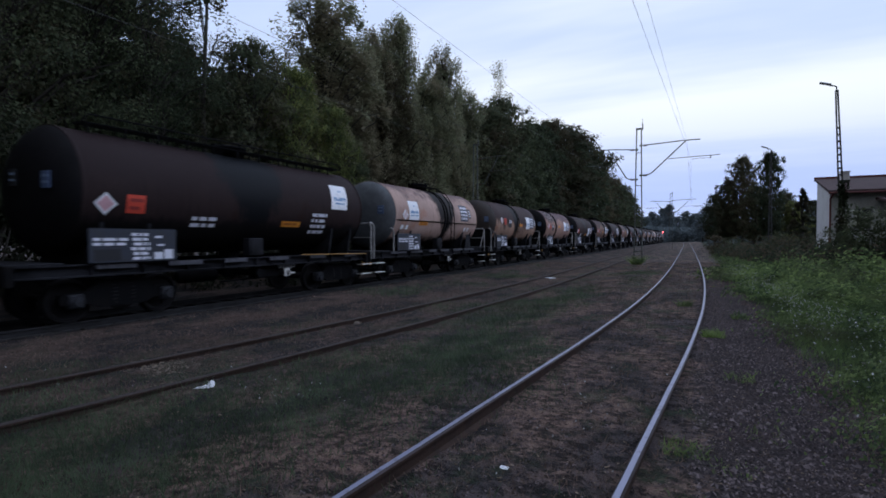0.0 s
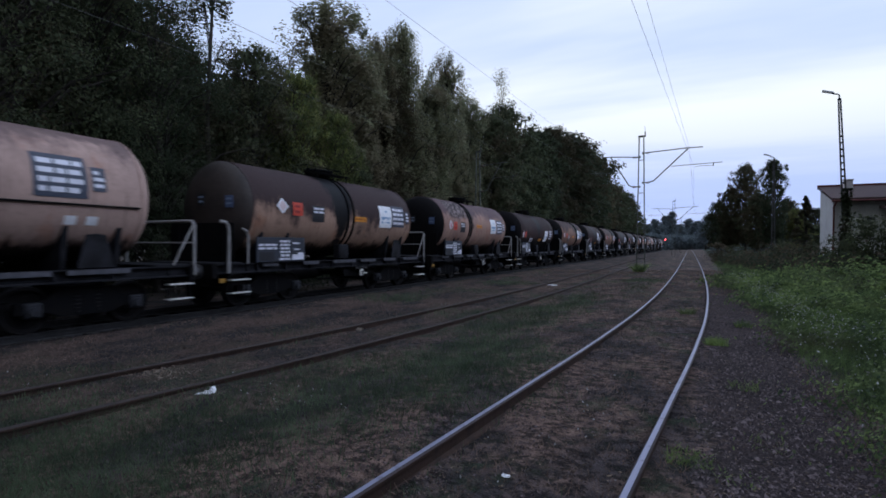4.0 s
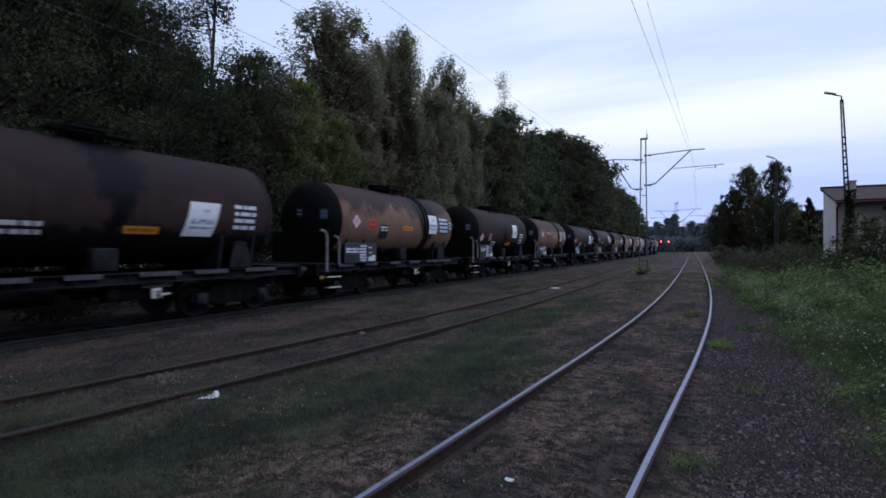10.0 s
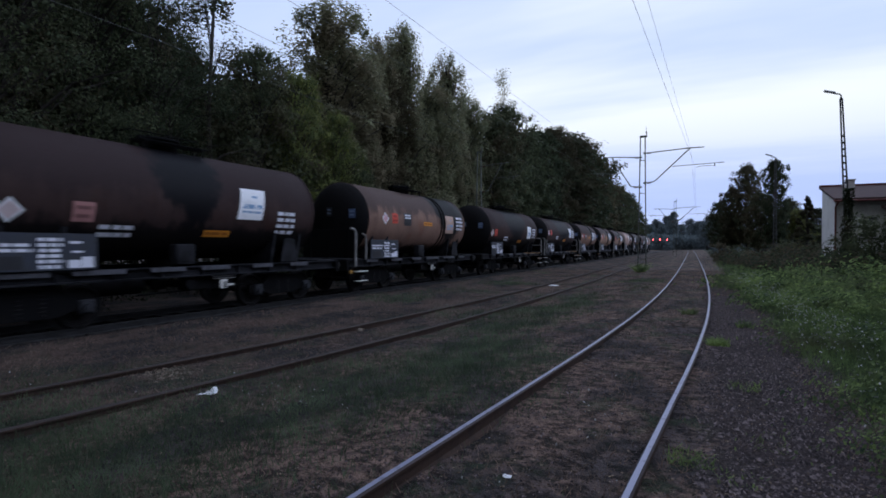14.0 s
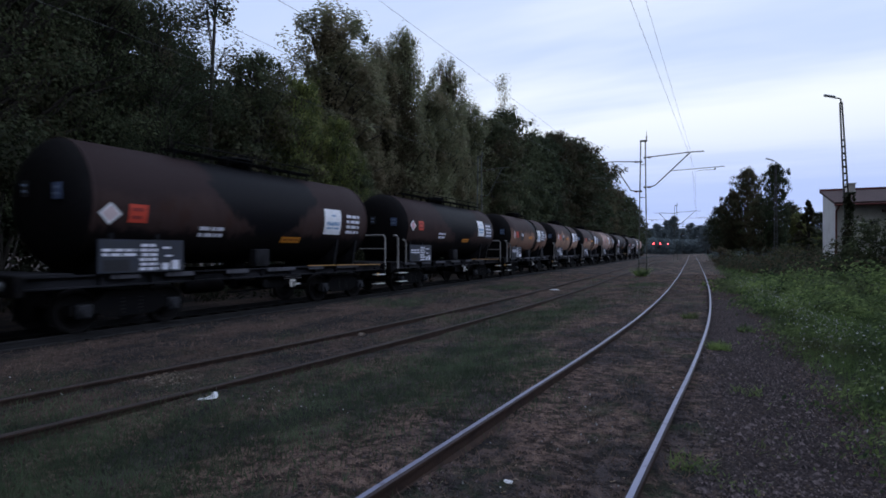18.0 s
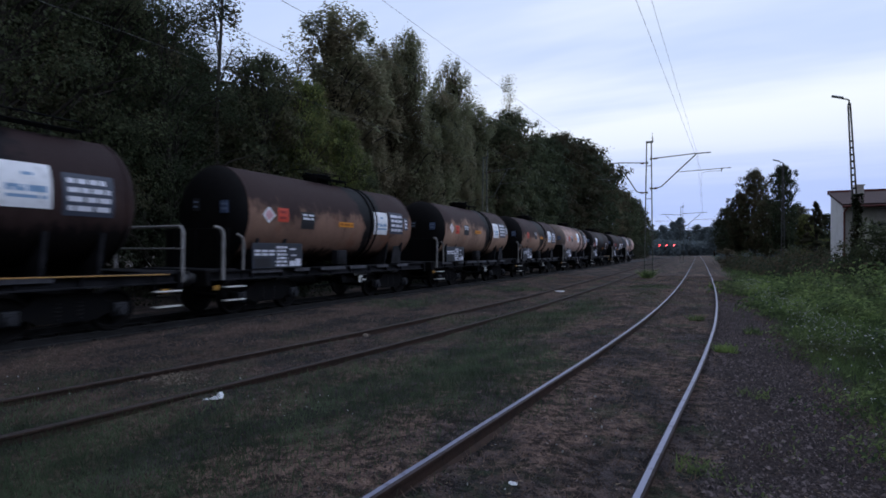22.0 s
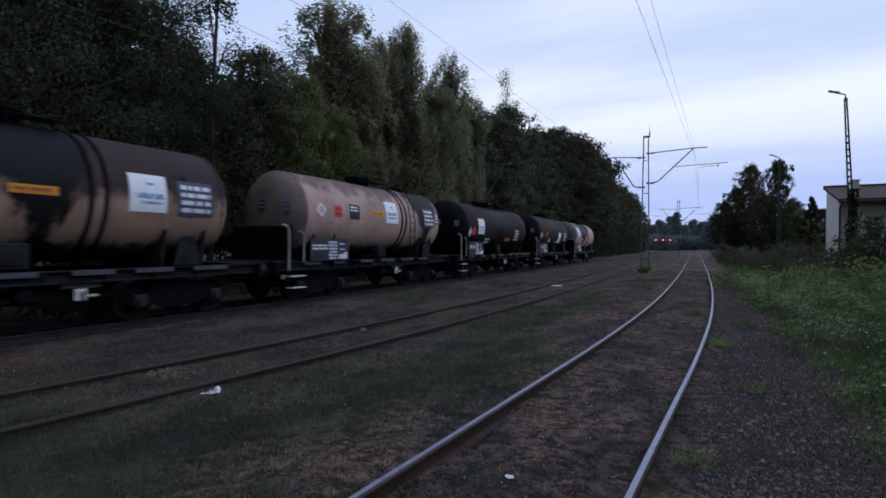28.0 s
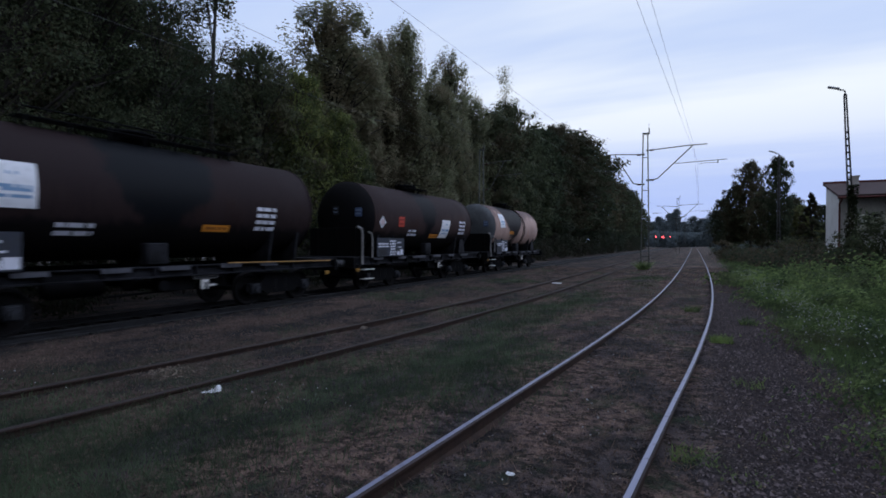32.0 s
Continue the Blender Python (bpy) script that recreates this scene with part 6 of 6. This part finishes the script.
    def bracket(bm):
        pts = [(-0.36, 1.27), (0.0, 1.27), (0.36, 1.27), (0.30, 1.55), (0.20, 1.95), (0.0, 1.98), (-0.20, 1.95), (-0.30, 1.55), (-0.34, 1.4)]
        a = [bm.verts.new((1.27, p, q)) for p, q in pts]
        b = [bm.verts.new((1.30, p, q)) for p, q in pts]
        bm.faces.new(a)
        bm.faces.new(b[::-1])
        for k in range(9):
            bm.faces.new((a[k], b[k], b[(k + 1) % 9], a[(k + 1) % 9]))
        bmesh.ops.recalc_face_normals(bm, faces=bm.faces)
    if not gangway:
        part("bracket", shared("bracket", bracket, FRAME_GREY), wagon, "grey tank bracket", at=(0, L - 0.95, 0))

    # data panel by the leading end
    bm = bmesh.new()
    box(bm, (1.40, 0.08, 1.26), (1.43, 2.02, 1.98), 0.004)
    r2 = random.Random(seed)
    def bar(y0, y1, z0, z1, m):
        box(bm, (1.431, y0, z0), (1.435, y1, z1), 0, m)
    for z, rows in ((1.72, 2), (1.62, 1)):
        y = 0.16
        while y < 0.85:
            e = min(y + r2.uniform(0.12, 0.3), 0.88)
            bar(y, e, z, z + 0.06, 1)
            y = e + 0.05
    bar(0.18, 0.72, 1.30, 1.54, 2)
    for z in np.arange(1.30, 1.86, 0.105):
        y = 0.95 + r2.uniform(0, 0.06)
        while y < 1.35:
            e = min(y + r2.uniform(0.07, 0.2), 1.38)
            bar(y, e, z, z + 0.065, 1)
            y = e + 0.04
    for y0, z0, z1 in ((1.48, 1.30, 1.46), (1.72, 1.30, 1.52), (1.55, 1.60, 1.64), (1.50, 1.78, 1.83)):
        bar(y0, y0 + r2.uniform(0.15, 0.28), z0, z1, 1)
    panel = part("data_panel", mesh_from("data_panel", bm, [SLATE, WHITE, BLACK]), wagon, "slate data panel with white lettering")
    # small plates on the leading dome
    for px, pz, wd, m in ((0.92, 2.95, 0.30, BLUE_PLATE), (-0.05, 3.02, 0.26, BLACK)):
        bm = bmesh.new()
        box(bm, (px - wd / 2, -0.02, pz - 0.17), (px + wd / 2, 0.0, pz + 0.17), 0.004)
        for k in range(2):
            box(bm, (px - wd / 2 + 0.04, -0.024, pz - 0.08 + k * 0.13), (px + wd / 2 - 0.05, -0.021, pz - 0.03 + k * 0.13), 0, 1)
        rr = math.hypot(px, pz - TANK_Z)
        depth_ = float(np.interp(rr, (0, 0.35, 0.75, 1.05, 1.28), (-0.5, -0.485, -0.43, -0.33, -0.19)))
        part("end_plate", mesh_from("end_plate", bm, [m, plain("blue_grey_print", (0.25, 0.32, 0.45))]), tank, "small blue-printed plate on the dome", at=(0, depth_ - 0.05, 0))
    for kind, y, z in marks:
        mark(kind, y, z + 0.06, tank, rng, 0.16 if seed in (1, 5, 7, 16) else 0.0, L)
    return wagon


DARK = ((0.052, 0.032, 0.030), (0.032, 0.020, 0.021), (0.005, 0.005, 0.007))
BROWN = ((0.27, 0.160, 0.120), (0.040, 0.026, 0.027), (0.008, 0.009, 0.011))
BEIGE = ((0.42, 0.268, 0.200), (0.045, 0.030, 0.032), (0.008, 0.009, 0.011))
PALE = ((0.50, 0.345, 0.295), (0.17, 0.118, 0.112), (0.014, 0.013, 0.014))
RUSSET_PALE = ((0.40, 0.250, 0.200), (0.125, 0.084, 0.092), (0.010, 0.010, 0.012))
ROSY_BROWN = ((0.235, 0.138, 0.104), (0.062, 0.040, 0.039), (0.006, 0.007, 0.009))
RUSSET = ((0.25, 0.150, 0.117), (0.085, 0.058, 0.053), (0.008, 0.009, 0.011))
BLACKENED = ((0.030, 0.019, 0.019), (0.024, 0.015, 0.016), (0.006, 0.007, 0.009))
# near-black leading domes: shade of the end facing the viewer, as colour
SHADED_CAP = worn("shaded_dome", (0.010, 0.0092, 0.0105), (0.005, 0.005, 0.006), 0.6, 1.1, 0.7, 0.0, 0.08)


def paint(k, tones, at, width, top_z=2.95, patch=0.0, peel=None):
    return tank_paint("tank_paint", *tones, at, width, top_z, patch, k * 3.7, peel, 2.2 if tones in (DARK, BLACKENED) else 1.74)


SOOTY = "sooty dark brown tank wagon with white placard"
tank_wagon(5.98, 9.55, "long sooty dark brown tank wagon with roof gangway", paint(1, BLACKENED, 4.6, 1.0),
           [("diamond", 0.45, 2.45), ("red", 1.1, 2.47), ("caption", 2.9, 2.13), ("orange", 6.0, 2.15), ("lettering", 7.25, 2.2), ("placard", 8.3, 3.12)], True, seed=1, front=False, tail=0.62)
tank_wagon(17.97, 8.55, "pinkish beige tank wagon with black oil spill and grey end", paint(2, PALE, 4.75, 1.0, 3.85, 0.03),
           [("pale_diamond", 0.75, 2.72), ("placard", 1.5, 2.92), ("orange", 2.4, 2.39), ("text_plate", 6.9, 3.03), ("square", 0.6, 2.2), ("square", 1.0, 2.2), ("square", 7.1, 2.18), ("square", 7.5, 2.18), ("pipe", 0.1, 2.49)],
           band=4.55, cap=worn("grey_dome", (0.11, 0.118, 0.13), (0.04, 0.04, 0.046), 0.7, 0.8, 0.6), seed=2, nose=2.05)
tank_wagon(29.66, 8.6, "beige tank wagon with blackened crown and dented end", paint(3, BEIGE, 4.0, 0.55, 2.6, 0.05),
           [("pale_diamond", 1.1, 2.86), ("red", 1.75, 2.8), ("plate", 2.7, 2.7), ("orange", 4.98, 2.63), ("placard", 6.68, 2.8), ("text_plate", 7.62, 2.85)], band=4.3, cap=worn("beige_dome", (0.05, 0.038, 0.034), (0.014, 0.012, 0.012), 0.7, 1.2, 0.6), seed=3)
tank_wagon(41.55, 8.72, "brown tank wagon with flaking crown and orange label", paint(4, RUSSET_PALE, 3.3, 0.26, 3.35, 0.02, (0.7, 3.0)),
           [("diamond", 0.74, 2.71), ("red", 1.28, 2.68), ("plate", 2.2, 2.64), ("orange", 4.4, 2.75), ("placard", 6.6, 2.81), ("text_plate", 7.65, 2.8)], band=3.05, seed=4, front=False)
tank_wagon(53.62, 8.6, SOOTY, paint(5, DARK, 4.4, 0.5),
           [("pale_diamond", 0.55, 2.49), ("red", 1.05, 2.49), ("caption", 2.6, 2.11), ("orange", 4.9, 2.13), ("placard", 6.4, 2.44), ("lettering", 7.72, 2.55)], seed=5, hoop=False)
tank_wagon(65.56, 8.6, "rust-brown tank wagon with black spill band", paint(6, ROSY_BROWN, 6.15, 0.85, 3.2),
           [("diamond", 0.8, 2.69), ("red", 1.8, 2.61), ("plate", 2.6, 2.37), ("orange", 4.4, 2.55), ("placard", 6.6, 2.8), ("text_plate", 7.7, 2.8)], band=5.9, seed=6, hoop=False)
tank_wagon(77.68, 8.6, SOOTY, paint(7, DARK, 4.3, 0.8),
           [("pale_diamond", 0.55, 2.34), ("pale_red", 1.8, 2.37), ("caption", 2.5, 2.0), ("orange", 5.08, 2.0), ("placard", 6.1, 2.82), ("lettering", 7.42, 2.36)], seed=7, hoop=False)
tank_wagon(89.37, 8.6, "brownish beige tank wagon with dark spill band", paint(8, RUSSET, 7.0, 1.5, 3.1),
           [("diamond", 1.1, 2.77), ("red", 1.8, 2.8), ("plate", 2.8, 2.8), ("orange", 4.6, 2.67), ("faded_placard", 6.85, 2.72), ("lettering", 7.95, 2.8)], band=6.0, seed=8, hoop=False)
tank_wagon(101.77, 9.55, "long sooty brown tank wagon with roof gangway", paint(9, DARK, 4.9, 1.9),
           [("pale_diamond", 0.35, 2.47), ("red", 0.95, 2.5), ("caption", 2.9, 2.16), ("orange", 5.8, 2.01), ("placard", 7.6, 2.64), ("lettering", 8.7, 2.6)], True, seed=9, front=False)
tank_wagon(114.35, 9.9, "long blackened tank wagon with roof gangway", paint(10, DARK, 5.6, 2.3),
           [("diamond", 0.4, 2.76), ("red", 1.1, 2.78), ("caption", 3.2, 2.39), ("orange", 6.0, 2.2), ("placard", 8.0, 2.9), ("text_plate", 9.1, 2.8)], True, seed=10)
tank_wagon(127.5, 8.5, "rust-brown tank wagon with dark crown", paint(11, BROWN, 5.6, 0.7, 2.85),
           [("diamond", 0.7, 2.72), ("red", 1.25, 2.75), ("plate", 2.3, 2.64), ("orange", 4.2, 2.6), ("placard", 6.3, 2.75), ("text_plate", 7.4, 2.8)], band=5.7, seed=11, hoop=False)
tank_wagon(139.2, 8.5, "tan tank wagon with soot running from the hatch", paint(12, BEIGE, 5.45, 0.55, 3.0),
           [("pale_diamond", 0.7, 2.83), ("red", 1.35, 2.78), ("plate", 2.4, 2.79), ("orange", 3.9, 2.73), ("placard", 6.55, 2.9), ("text_plate", 7.6, 2.95)], band=5.6, seed=12, hoop=False)
tank_wagon(150.6, 8.6, "brown tank wagon with torn white placard", paint(13, BEIGE, 4.6, 0.8, 2.85, 0.04),
           [("red", 1.2, 2.81), ("plate", 3.0, 2.85), ("orange", 4.4, 2.72), ("placard", 6.6, 2.85), ("text_plate", 7.8, 2.8)], band=5.4, seed=13, hoop=False)
tank_wagon(162.38, 8.8, "pale beige tank wagon with ladder and dark far end", paint(14, PALE, 7.7, 0.95, 3.7),
           [("diamond", 0.62, 2.86), ("red", 1.47, 2.86), ("plate", 2.4, 2.88), ("orange", 3.86, 2.9), ("placard", 4.85, 3.0), ("text_plate", 7.9, 2.93)], band=5.6, cap=worn("sandy_dome", (0.20, 0.15, 0.13), (0.07, 0.055, 0.05), 0.6, 1.0, 0.6), seed=14, hoop=False)
tank_wagon(174.6, 9.75, "long blackish brown tank wagon with low gangway", paint(15, BLACKENED, 4.9, 1.3),
           [("pale_diamond", 0.35, 2.44), ("red", 0.85, 2.48), ("placard", 1.85, 2.78), ("caption", 3.0, 2.0), ("orange", 6.3, 2.1), ("lettering", 7.9, 2.4)], True, seed=15, hoop=False)
tank_wagon(187.9, 8.9, SOOTY, paint(16, DARK, 4.3, 0.7),
           [("pale_diamond", 0.5, 2.54), ("red", 1.9, 2.6), ("caption", 2.9, 2.17), ("orange", 4.9, 2.05), ("placard", 5.9, 2.4), ("lettering", 7.8, 2.5)], seed=16, hoop=False)
tank_wagon(200.5, 8.5, "last tank wagon, beige with broad black spill and grey end", paint(17, PALE, 3.4, 1.7, 3.6, 0.03),
           [("placard", 1.2, 3.1), ("orange", 2.9, 2.4)], band=5.2, cap=worn("grey_dome", (0.15, 0.16, 0.175)), seed=17, hoop=False)


# ---- the train rolls ----
def travel(t):
    """Metres that the train has rolled towards the viewer after t seconds."""
    return t * (4.52429 + t * (0.0911988 + t * (-0.00337796 + t * 0.0000423279)))


def motions():
    for wagon, start in WAGONS:
        walk(wagon, [(t, pose(-12.5, start - travel(t), -0.06)) for t in range(0, 33, 2)])
    spin = [(k / 10, Matrix.Rotation(travel(k / 10) / 0.46, 4, "X")) for k in range(321)]
    for ob in WHEELSETS:
        hub = Matrix.Translation(ob.matrix_basis.translation)
        walk(ob, [(t, hub @ m) for t, m in spin])


motions()
